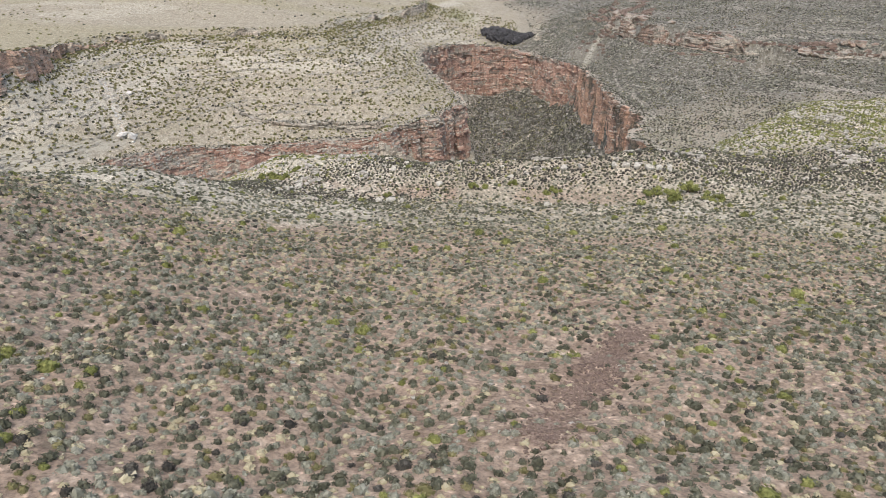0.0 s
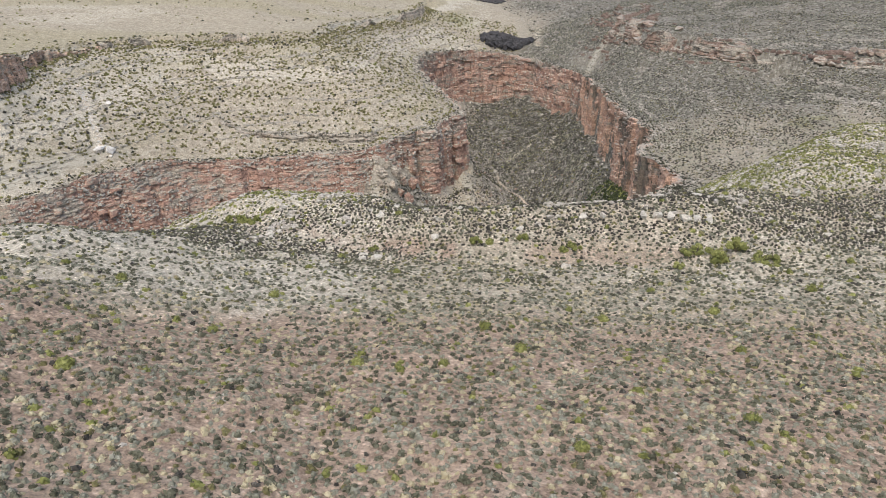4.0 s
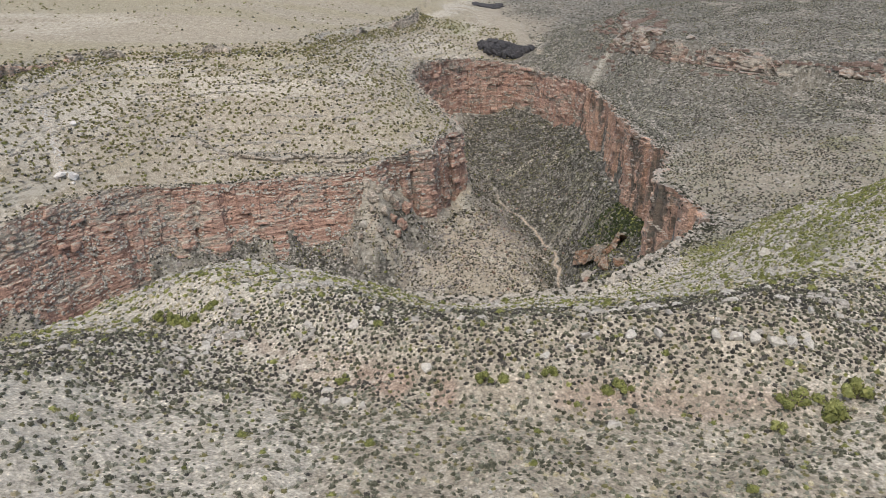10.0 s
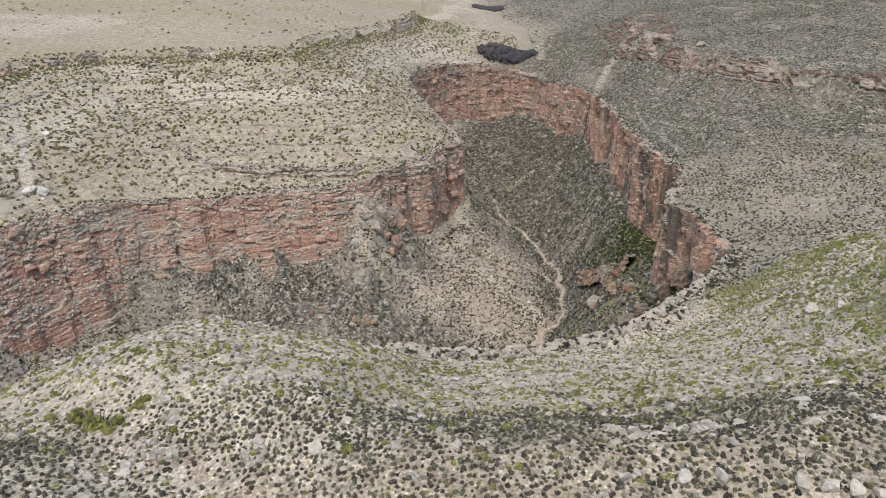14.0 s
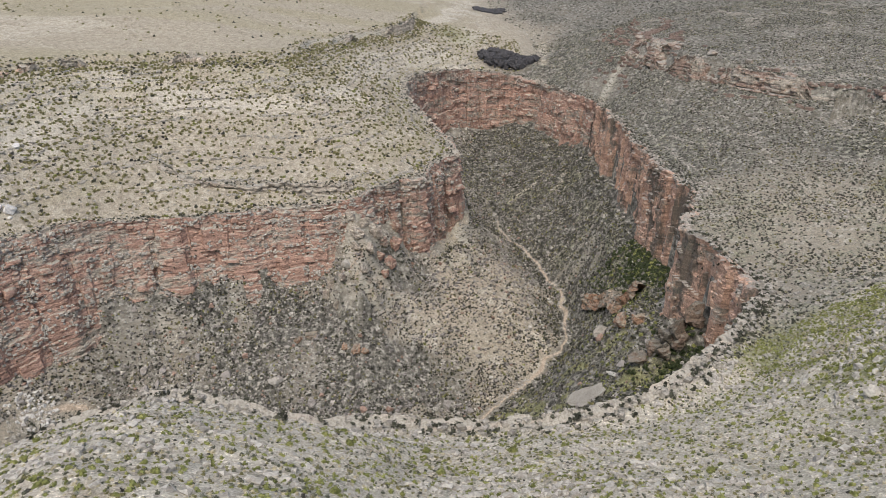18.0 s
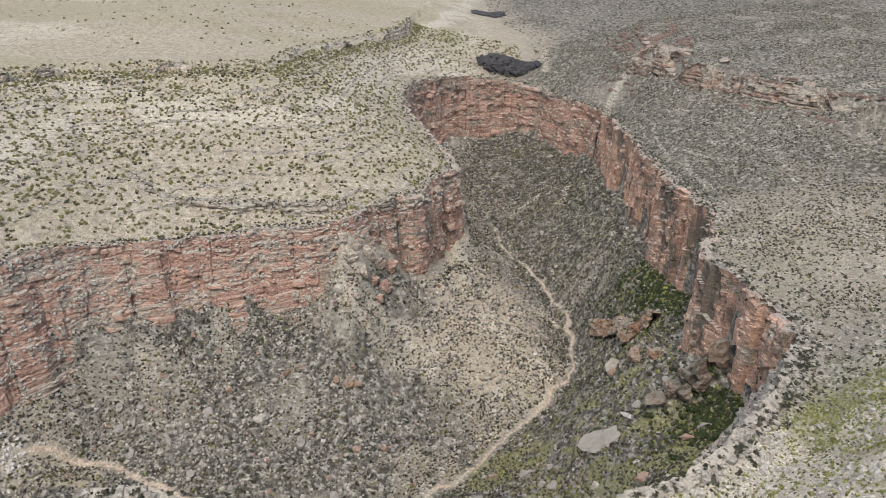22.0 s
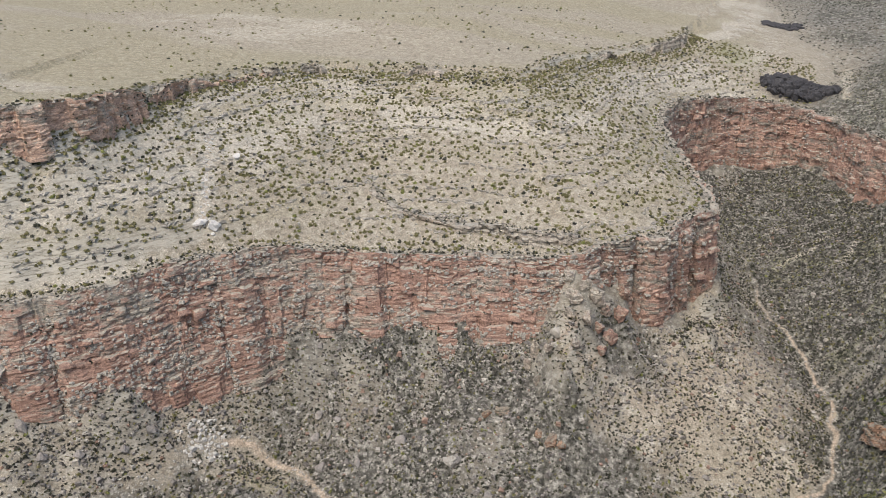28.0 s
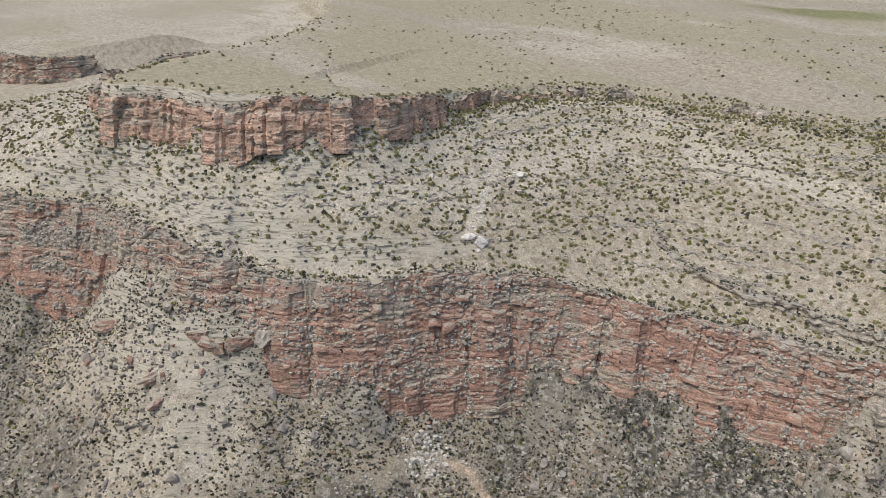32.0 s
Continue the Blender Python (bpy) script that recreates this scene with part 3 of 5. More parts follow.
def gravel_bed(x, y, wide):
    """A strip of dark gravel that runs up the near slope."""
    k = np.clip(((x - 3.4) * 7.2 + (y - 21) * 13.5) / (7.2 ** 2 + 13.5 ** 2), 0, 1)
    return np.exp(-((x - 3.4 - 7.2 * k) ** 2 + (y - 21 - 13.5 * k) ** 2) / wide ** 2)


def paint(x, y, z, mk):
    """What the soil is made of, place by place."""
    rim, far = mk["rim"], mk["far"]
    near = (1 - far) * (rim < 0)
    up_far = far * (rim < 0)
    canyon = (rim > 0) * 1.0
    n1, n2, n3 = fbm(x / 18, y / 18, 71), fbm(x / 7, y / 7, 73), fbm(x / 45, y / 45, 77, 3)
    wash_y = np.interp(x, HILL_X, HILL_WASH_Y)
    red = near * ((0.55 + 0.5 * smooth(0.38, 0.6, n1)) * (1 - smooth(54, 78, y)) + 0.95 * np.exp(-((y - wash_y - 1.5) / 2.2) ** 2) * smooth(0.3, 0.46, n2 + 0.14 * (x < 2)) * smooth(34, 24, x) * (0.6 + 0.4 * (x < 2))
                  + 0.25 * smooth(0.5, 0.65, n2) * smooth(84, 90, y) * (1 - smooth(104, 116, y)) + 0.2 * (1 - smooth(30, 60, y)))
    pale_left = near * 0.48 * smooth(8, -14, x) * smooth(56, 74, y) * (1 - smooth(94, 104, y))
    red = red + near * 0.9 * gravel_bed(x, y, 1.8)
    bare_spot = 0.9 * np.exp(-(((x - 5.9) / 0.9) ** 2 + ((y - 30.6) / 1.5) ** 2))
    pale = near * (0.45 * smooth(56, 78, y) * smooth(0.25, 0.6, 1 - n1) + 0.8 * smooth(100, 114, y) * smooth(0.34, 0.54, n2 + 0.1) + 0.15 * smooth(0.5, 0.62, n2) * smooth(84, 90, y))
    pale = pale + pale_left + near * 0.75 * smooth(-24, -7, rim) * smooth(112, 124, y) * smooth(0.3, 0.5, n2 + 0.05)
    bed = vnoise((z + 2.0 * n3 + 0.02 * x) / 2.1, x / 90, 75)
    pale = pale + up_far * (0.14 + 0.75 * smooth(0.4, 0.7, bed) * smooth(0.3, 0.6, n1) * (0.25 + 0.75 * smooth(-40, -12, mk["west"])) + 0.3 * smooth(-95, -150, x)) * mk["left"] * smooth(20, -10, mk["west"])
    left = mk["left"] * 1.0
    stony_mesa = up_far * left * smooth(-46, -28, mk["west"]) * smooth(-2, -9, mk["west"]) * smooth(0.36, 0.56, fbm(x / 22, y / 9, 99, 3))
    pale = pale + 0.65 * stony_mesa
    scar = np.exp(-(((x + 117 + 0.58 * (y - 261)) / (0.7 + 1.6 * n2)) ** 2)) * (y > 260) * (y < 293)
    pad = np.exp(-(((x + 136.5) / 3.2) ** 2 + ((y - 293.5) / 3.4) ** 2))
    pale = pale + up_far * left * (1.9 * scar)
    pale = pale + up_far * left * 1.5 * pad
    sand = near * bare_spot + 0.45 * up_far * left * scar
    track = left * np.clip(1.6 * scar + 1.3 * pad, 0, 1)
    streak = fbm(x / 160, y / 45, 91, 4)
    plain = up_far * left * smooth(0, 25, mk["west"])
    pale = pale + plain * 0.55 * smooth(0.5, 0.64, fbm(x / 90, y / 30, 92, 4))
    red = red + plain * 0.2 * smooth(0.54, 0.66, fbm(x / 120, y / 35, 94, 4))
    grass = up_far * left * smooth(-15, 12, mk["west"]) * (0.25 + 0.75 * smooth(0.4, 0.6, streak)) + up_far * left * (mk["west"] < 0) * (0.1 + 0.45 * smooth(0.6, 0.35, bed) * smooth(0.35, 0.55, n3))
    stony = smooth(0.5, 0.62, fbm(x / 16 + 0.03 * y, y / 7, 98, 3))
    pale = pale + up_far * (1 - left) * 0.4 * stony
    grass = grass + up_far * (1 - left) * 0.35 * smooth(0.45, 0.6, n1) * smooth(240, 215, y)
    brow = y + 26 * (n1 - 0.5) + 0.1 * (x - 90)
    grey = up_far * (1 - left) * (0.55 + 0.4 * smooth(250, 290, brow)) * (0.58 + 0.4 * n1) + canyon * (0.64 + 0.45 * smooth(0.4, 0.58, n1))
    east_side = canyon * smooth(-6, 8, x - np.interp(y, [150, 229, 256, 283, 318, 393, 458], [0, 1, 30, 47, 47, 24, 30]))
    grey = grey + 0.7 * east_side - 0.5 * east_side * smooth(270, 245, y)
    tan_talus = canyon * np.exp(-(((x - 19) / 21) ** 2 + ((y - 290) / 42) ** 2))
    grey = grey - 1.2 * tan_talus
    scree = canyon * (np.exp(-(((x + 140) / 15) ** 2 + ((y - 190) / 13) ** 2)) + 0.7 * np.exp(-(((x + 153) / 5) ** 2 + ((y - 203) / 4) ** 2)))
    pale = pale + scree * (0.25 + 0.75 * smooth(0.4, 0.6, fbm((x - y) / 3, (x + y) / 16, 79))) + canyon * (1 - east_side) * (0.1 + 0.4 * smooth(0.5, 0.68, n2))
    grey = grey - 0.7 * scree - 0.5 * canyon * smooth(-85, -118, x)
    red = red + canyon * 0.3 * smooth(0.54, 0.68, n3)
    sand = sand + 0.95 * np.exp(-(mk["creek"] / (0.2 + 0.75 * n2 + 0.4 * (x < -40))) ** 2) * canyon * smooth(0.22, 0.4, n2 + 0.2 * (y < 300)) * smooth(-103, -97, x) * (0.3 + 0.7 * smooth(395, 325, y))
    # the rubble slopes run down in strips of grey, buff and tan
    strip = fbm(x / 3.4 + 0.08 * y, y / 26, 96, 3)
    grey = grey + canyon * (1 - east_side) * 0.45 * (strip - 0.5) * smooth(14, 0, x)
    pale = pale + canyon * (1 - east_side) * 0.25 * smooth(0.56, 0.68, fbm(x / 2.6 - 0.05 * y, y / 17, 97, 3))
    spur = canyon * np.exp(-(((x + 21) / 9) ** 2 + ((y - 279) / 15) ** 2))
    grey, red = grey - 0.35 * spur, red + 0.5 * spur * smooth(0.45, 0.6, n2)
    slant = fbm((0.83 * y - 0.55 * x) / 2.0, (0.83 * x + 0.55 * y) / 17, 46, 3)
    shade_side = east_side * smooth(285, 310, y)
    pale, grey = pale + 0.55 * shade_side * smooth(0.57, 0.66, slant), grey - 0.7 * shade_side * smooth(0.57, 0.66, slant)
    for (ax, ay), (bx, by), w in (((44, 392), (63, 405), 1.5), ((54.5, 374), (62, 392), 1.4), ((36, 380), (52, 392), 0.9), ((34, 404), (40, 409), 1.2), ((97, 436), (88, 418), 2.2), ((88, 418), (79, 409), 2.6), ((60, 470), (66, 520), 2.0)):
        k = np.clip(((x - ax) * (bx - ax) + (y - ay) * (by - ay)) / ((bx - ax) ** 2 + (by - ay) ** 2), 0, 1)
        bare = np.exp(-(((x - ax - k * (bx - ax)) ** 2 + (y - ay - k * (by - ay)) ** 2) / w ** 2)) * (0.6 + 0.6 * n2)
        bare = bare * np.where(rim > 0, 1.0, 0.5)
        pale, grey = pale + 1.1 * bare, grey - 1.5 * bare
    meadow = canyon * np.exp(-(((x + 86) / 11) ** 2 + ((y - 229) / 6) ** 2))
    grass = grass + 0.9 * meadow
    grey = grey - 0.9 * meadow
    grass = np.clip(grass, 0, 1) * (0.4 + 0.6 * smooth(8, 45, mk["gully"])) * (1 - track)
    lava = np.exp(-(((x - 41) / 15) ** 2 + ((y - 478) / 9) ** 2)) * (rim < 1.5) * 1.3
    lava = lava + np.exp(-(((x - 38) / 9) ** 2 + ((y - 597) / 6) ** 2)) * 1.2
    over = y - np.interp(x, HILL_X, HILL_CREST_Y)
    green = near * 0.6 * smooth(34, 54, x) * smooth(2, 12, over) * smooth(0.4, 0.58, n2) + near * 0.2 * smooth(104, 114, y) * smooth(0.56, 0.66, n2)
    green = green + 1.1 * np.exp(-(((x + 135) / 75) ** 2 + ((y - 592 - 0.45 * (x + 135)) / 26) ** 2)) * (0.55 + 0.45 * smooth(0.36, 0.5, streak))
    green = green + up_far * 0.6 * np.exp(-(((x - 12) / 14) ** 2 + ((y - 505) / 22) ** 2)) + east_side * smooth(4, 10, rim) * (1 - np.exp(-(((x - 57) / 9) ** 2 + ((y - 220.5) / 4) ** 2))) * (0.75 * smooth(0.42, 0.58, n2) * smooth(270, 245, y) + 0.35 * smooth(0.52, 0.64, n2) * smooth(420, 380, y))
    green = green + up_far * (1 - left) * (0.25 * smooth(0.5, 0.62, n1) + 0.3 * (y < 260) * smooth(0.45, 0.6, n2))
    return (np.clip(np.stack([red, pale, grass], -1), 0, 1), np.clip(np.stack([grey, sand, lava], -1), 0, 1),
            np.repeat(np.clip(green, 0, 1)[:, None], 3, 1))


ground = tagged(sheet("ground", np.stack([XX, YY, ZZ], -1).reshape(-1, 3), len(GY), len(GX), SOIL, soft=True),
                "dry desert ground of pale and reddish stony soil", "ground", kind="structure")
for key, values in zip(("soil_a", "soil_b", "soil_c"), paint(XX.ravel(), YY.ravel(), ZZ.ravel(), MARK)):
    layer = ground.data.attributes.new(key, "FLOAT_COLOR", "POINT")
    layer.data.foreach_set("color", np.concatenate([values, np.ones((len(values), 1))], 1).astype(np.float32).ravel())


# ---------------------------------------------------------------- cliffs
def bed_table(seed, low, high, thin, thick):
    """Beds of the rock from low to high: their lower edges, and how far each stands out."""
    r = np.random.default_rng(seed)
    edges, proud = [low], []
    while edges[-1] < high:
        hard = r.uniform() < 0.55
        edges.append(edges[-1] + (r.uniform(0.5, 1.0) * thick if hard else r.uniform(0.6, 1.8) * thin))
        proud.append(r.uniform(0.0, 0.28) if hard else r.uniform(-0.34, -0.05))
    return np.array(edges), np.array(proud + [0.0])


def cliff(name, line, closed_side, material, seed, teeth=1.0, step=0.6, rise=0.5, below=4.0, crags=1.0, batter=0.17, cracks=1.0, strata=1.0, thick=1.6, pillars=1.0, massive=0.5):
    """A rock wall hung from a rim line of x, y, rim height, cliff height: beds cut into blocks by upright joints, pillars, notches."""
    run = np.concatenate([[0], np.cumsum(np.hypot(*np.diff(line[:, :2], axis=0).T))])
    s = np.arange(0, run[-1], step)
    p = np.stack([np.interp(s, run, line[:, k]) for k in range(4)], 1)
    wide = np.ones(13) / 13
    base = np.stack([np.convolve(np.pad(p[:, k], 6, mode="edge"), wide, "valid") for k in range(2)], 1)
    tan = np.gradient(base, axis=0)
    tan /= np.linalg.norm(tan, axis=1)[:, None] + 1e-9
    out = np.stack([-tan[:, 1], tan[:, 0]], 1) * closed_side
    h = p[:, 3]
    rows = int((h.max() + below) / rise) + 1
    S = s[:, None]
    V = np.linspace(0, 1, rows)[None, :]
    down = V * (h[:, None] + below)
    # the rim is notched block by block
    notch = np.floor(s / 3.4 + 1.4 * vnoise(s / 8, s * 0, seed + 31))
    lip = teeth * 1.3 * (hash2(notch, notch * 0, seed + 20) - 0.6) + 0.5 * (vnoise(s / 1.3, s * 0, seed + 22) - 0.5)
    z = p[:, 2][:, None] - down + 0.35 + lip[:, None] * smooth(2.5, 0, down)
    tilt = z + 2.4 * (fbm(S / 70, S * 0, seed + 3, 2) - 0.5) + 0.25 * (vnoise(S / 6, z / 4, seed + 4) - 0.5)
    edges, proud = bed_table(seed, -40, 130, 0.4, thick)
    bed = np.clip(np.searchsorted(edges, tilt) - 1, 0, len(edges) - 2)
    high = (edges[1:] - edges[:-1])[bed]
    solid = massive * smooth(0.38, 0.62, fbm(S / 26, z / 12, seed + 5, 2) + 0.22 * (V - 0.5))
    body = 2.0 + batter * down
    # upright pillars, some of them broken off below the rim
    column = np.floor(S / 6.2 + 1.5 * vnoise(S / 12, S * 0, seed + 8) + 0 * z)
    stub = 9 * smooth(0.55, 1.0, hash2(column, column * 0, seed + 9))
    body = body + pillars * 2.6 * (hash2(column, column * 0 + 1, seed + 10) - 0.5) * smooth(stub - 0.6, stub + 0.6, down)
    body = body + 2.4 * (fbm(S / 17, z / 40, seed + 6, 2) - 0.5) * smooth(-0.5, 4, down)
    # beds and the blocks that joints cut them into
    body = body + strata * proud[bed] * (1 - 0.7 * solid) * smooth(0, 0.8, down)
    wide_of = 0.9 + 1.1 * high
    joint = np.floor(S / wide_of + 3.7 * hash2(bed, bed * 0, seed + 11) + 0.5 * vnoise(S / 5, z / 3, seed + 12))
    block = hash2(joint, bed, seed + 13)
    body = body + crags * (0.55 * (block - 0.5) - 0.5 * (block < 0.07) + 0.45 * (block > 0.95)) * (1 - 0.75 * solid)
    slab = hash2(np.floor(S / 3.6 + vnoise(S / 7, z / 9, seed + 14)), np.floor(z / 6.5 + 2.0 * vnoise(S / 9, S * 0, seed + 15)), seed + 16)
    body = body + 1.1 * (slab - 0.5) * (0.35 + solid)
    body = body + 0.35 * (fbm(S / 1.5, z / 1.2, seed + 7, 2) - 0.5) * smooth(0, 1, down)
    split_at = vnoise(S / 3.1, z / 40, seed + 17)
    body = body - cracks * 1.1 * smooth(0.045, 0.01, np.abs(split_at - 0.5)) * smooth(0.5, 3, down)
    d = np.maximum(body, 0.9)
    x = p[:, 0][:, None] + out[:, 0][:, None] * d
    y = p[:, 1][:, None] + out[:, 1][:, None] * d
    # the cap that runs back on to the plateau
    back = np.array([-1.2, 0.0, 0.8])
    cx = p[:, 0][:, None] + out[:, 0][:, None] * back[None, :]
    cy = p[:, 1][:, None] + out[:, 1][:, None] * back[None, :]
    cz = np.minimum(ground_z(cx, cy), p[:, 2][:, None] + 2.0)
    cz = np.stack([cz[:, 0] - 0.6, np.maximum(cz[:, 1], p[:, 2] - 0.4) - 0.05, np.maximum(cz[:, 1] - 0.3, p[:, 2] - 0.2) + 0.3 * vnoise(s / 1.7, s * 0, seed + 19) + 0.6 * lip], 1)
    pts = np.stack([np.hstack([cx, x]), np.hstack([cy, y]), np.hstack([cz, z])], -1)
    ob = sheet(name, pts.reshape(-1, 3), len(s), rows + 3, material, flip=closed_side < 0)
    FACES[name] = (ob, np.stack([x, y, z], -1), out, h, p)
    return ob


FACES = {}
BENCH = trace([(-86, 300), (-78, 297), (-70, 295), (-57, 297), (-45, 298.5), (-33, 299), (-24, 301)], 2.0, 0.6, 67)
BENCH = np.column_stack([BENCH, ground_z(BENCH[:, 0], BENCH[:, 1] + 2) + 0.5, np.full(len(BENCH), 2.0)])


def piece_of_rim(first, last):
    a = np.argmin(np.hypot(RIM[:, 0] - first[0], RIM[:, 1] - first[1]))
    b = np.argmin(np.hypot(RIM[:, 0] - last[0], RIM[:, 1] - last[1]))
    return RIM[a:b + 1]


# name, line, seed, rock, batter, cracks, pillars, massive, bed thickness, label
WALLS = [("cliff_west", piece_of_rim(RIM_WEST[0], RIM_BUTTE[0]), 51, ROCK_WEST, 0.34, 0.2, 0.15, 0.8, 0.9, "red and grey layered sandstone cliff, ledged and cracked"),
         ("cliff_butte", piece_of_rim(RIM_BUTTE[0], RIM_BUTTE[8]), 52, ROCK_RED, 0.1, 0.8, 1.0, 0.8, 1.8, "red sandstone butte wall with upright cracks"),
         ("cliff_north", piece_of_rim(RIM_BUTTE[8], RIM_EAST[2]), 53, ROCK_RED, 0.08, 0.5, 1.0, 0.9, 2.6, "layered red sandstone wall at the canyon's head"),
         ("cliff_east", piece_of_rim(RIM_EAST[2], RIM_NEAR[0]), 54, ROCK_EAST, 0.02, 0.8, 1.5, 1.0, 2.4, "steep orange and dark-stained sandstone wall"),
         ("cliff_south", piece_of_rim(RIM_NEAR[0], RIM_NEAR[-1]), 55, ROCK_PALE, 0.35, 0.3, 0.3, 0.3, 1.0, "pale broken limestone rim below the near hill")]
for name, line, seed, rock, batter, cracks, pillars, massive, thick, label in WALLS:
    line = line[line[:, 0] > (-130 if name == "cliff_south" else -330)]
    tagged(cliff(name, line, -1, rock, seed, batter=batter, cracks=cracks, pillars=pillars, massive=massive, thick=thick, step=0.5, teeth=0.25 if name == "cliff_south" else 0.8, crags=0.6 if name == "cliff_west" else 0.9, strata=0.65 if name == "cliff_west" else 1.0, rise=0.28 if name == "cliff_west" else 0.36), label, "cliff", kind="structure")
ORANGE = trace([(53, 290), (56, 286), (57.5, 280), (60.5, 274), (60, 268), (62, 262), (61.5, 255)], 1.5, 0.9, 69)
ORANGE = np.column_stack([ORANGE, ground_z(ORANGE[:, 0] + 1.5, ORANGE[:, 1]) + 0.9, np.full(len(ORANGE), 3.4)])
for name, line, side, seed, rock, label in (("ledge_orange", ORANGE, 1, 68, ROCK_BLOCK, "orange sandstone ledge above the dry creek"), ("ledge_west", BACK_W[BACK_W[:, 0] < -146], 1, 61, ROCK_UPPER, "band of pale red sandstone crags behind the mesa"),
                                            ("ledge_west_low", BACK_W[(BACK_W[:, 0] > -150) & (BACK_W[:, 1] > 330)], 1, 63, ROCK_PALE, "low broken ledge of tan sandstone at the back of the mesa"),
                                            ("ledge_bench", BENCH, 1, 66, ROCK_PALE, "long low limestone ledge across the mesa above the cliff"),
                                            ("ledge_east", BACK_E, -1, 62, ROCK_LEDGE, "low broken ledges of pale red sandstone on the hill"),
                                            ("cliff_side", SIDE_WALL, 1, 64, ROCK_RED, "dark red sandstone wall of a side canyon")):
    # these step up to the far side of their line, and sink into the slope here and there
    up = line.copy()
    if name not in ("cliff_side", "ledge_bench", "ledge_orange"):
        up[:, 2] = line[:, 2] + line[:, 3]
    run = np.arange(len(up)) * 4.0
    if name in ("ledge_west_low", "ledge_east"):
        up[:, 2] -= (7.0 * smooth(0.3, 0.5, fbm(run / 15, run * 0, seed, 2)) if name == "ledge_east" else 5.0 * smooth(0.34, 0.56, fbm(run / 22, run * 0, seed, 2))) + 9 * smooth(415, 445, up[:, 1]) * (name == "ledge_east")
    if name == "ledge_west":
        up = up[up[:, 0] > -262]
        up[:, 2] -= 3.0 * smooth(0.5, 0.68, fbm(np.arange(len(up)) / 5, np.arange(len(up)) * 0, seed, 2)) + 12 * smooth(-240, -255, up[:, 0])
    keep = up[(up[:, 1] < 560) & (up[:, 0] > -430) & (up[:, 0] < 260)]
    tagged(cliff(name, keep, -side, rock, seed, step=0.6, rise=0.35, below=2.5, crags=1.1, batter=0.22, pillars=0.9 if name == "ledge_west" else 0.6, massive=0.6, thick=1.4), label, "cliff", kind="structure")


# ---------------------------------------------------------------- shrubs and stones
rng = np.random.default_rng(7)


def turn_to(normals, spin):
    """Two axes across each normal, turned by spin."""
    a = np.where(np.abs(normals[:, 2:3]) < 0.9, np.array([[0, 0, 1.0]]), np.array([[1.0, 0, 0]]))
    u = np.cross(a, normals)
    u /= np.linalg.norm(u, axis=1)[:, None]
    v = np.cross(normals, u)
    c, s = np.cos(spin)[:, None], np.sin(spin)[:, None]
    return u * c + v * s, -u * s + v * c


def shrub_shape(seed, leaves, leaf, lumps=5, flat=0.8, ragged=0.25, segments=8, rings=3):
    """One shrub of radius 1 as triangles: a lumpy mound and leaf tufts that stand out from it, with gaps between them."""
    r = np.random.default_rng(seed)
    ang = r.uniform(0, 2 * np.pi, lumps)
    rad = r.uniform(0.1, 0.5, lumps)
    heart = np.stack([np.cos(ang) * rad, np.sin(ang) * rad], 1)
    lift = r.uniform(0.75, 1.1, lumps)

    def skin(a, e):
        d = np.stack([np.cos(a) * np.cos(e), np.sin(a) * np.cos(e)], -1)
        bulge = (lift * np.exp(-((d[..., None, :] * 0.75 - heart) ** 2).sum(-1) / 0.12)).max(-1)
        k = 0.62 + 0.36 * bulge
        return np.stack([d[..., 0] * k, d[..., 1] * k, np.sin(e) * k * flat], -1)

    A = np.linspace(0, 2 * np.pi, segments, endpoint=False) + r.uniform(0, 1)
    el = np.linspace(-0.05, 1.1, rings) if rings > 1 else np.array([0.1])
    ring = [skin(A, np.full(segments, e) + r.normal(0, 0.08, segments)) * 0.86 for e in el]
    top = np.array([0, 0, flat * 0.8])
    tri = []
    for k in range(segments):
        n = (k + 1) % segments
        for lo, hi in zip(ring[:-1], ring[1:]):
            tri += [(lo[k], lo[n], hi[n]), (lo[k], hi[n], hi[k])]
        tri.append((ring[-1][k], ring[-1][n], top))
    a, e = r.uniform(0, 2 * np.pi, leaves), np.arcsin(r.uniform(0.0, 1.0, leaves))
    p = skin(a, e) * r.uniform(1 - ragged, 1.06, leaves)[:, None]
    n = np.stack([np.cos(a) * np.cos(e), np.sin(a) * np.cos(e), np.sin(e)], -1)
    n2 = n + r.normal(size=(leaves, 3)) * 0.33
    n2 /= np.linalg.norm(n2, axis=1)[:, None]
    u, v = turn_to(n2, r.uniform(0, 6.28, leaves))
    s = (leaf * r.uniform(0.6, 1.4, leaves))[:, None]
    tufts = np.stack([p + u * s, p - 0.5 * u * s + 0.8 * v * s, p - 0.5 * u * s - 0.8 * v * s + n * s * 0.5], 1)
    return np.concatenate([np.array(tri), tufts])


def stone_shape(seed, chips=0):
    """An angular block: a box whose corners are pulled about, cut into triangles."""
    r = np.random.default_rng(seed)
    c = np.array([(x, y, z) for x in (-1, 1) for y in (-1, 1) for z in (-0.5, 1)], float) * r.uniform(0.5, 0.9, (8, 3))
    c[:, :2] *= np.where(c[:, 2:3] > 0, r.uniform(0.6, 0.95), 1)
    top = np.array([[0.1 * r.normal(), 0.1 * r.normal(), c[:, 2].max() + r.uniform(0.0, 0.25)]])
    v = np.vstack([c, top])
    f = [(1, 5, 8), (5, 7, 8), (7, 3, 8), (3, 1, 8), (0, 4, 5), (0, 5, 1), (4, 6, 7), (4, 7, 5), (6, 2, 3), (6, 3, 7), (2, 0, 1), (2, 1, 3)]
    return v[np.array(f)]


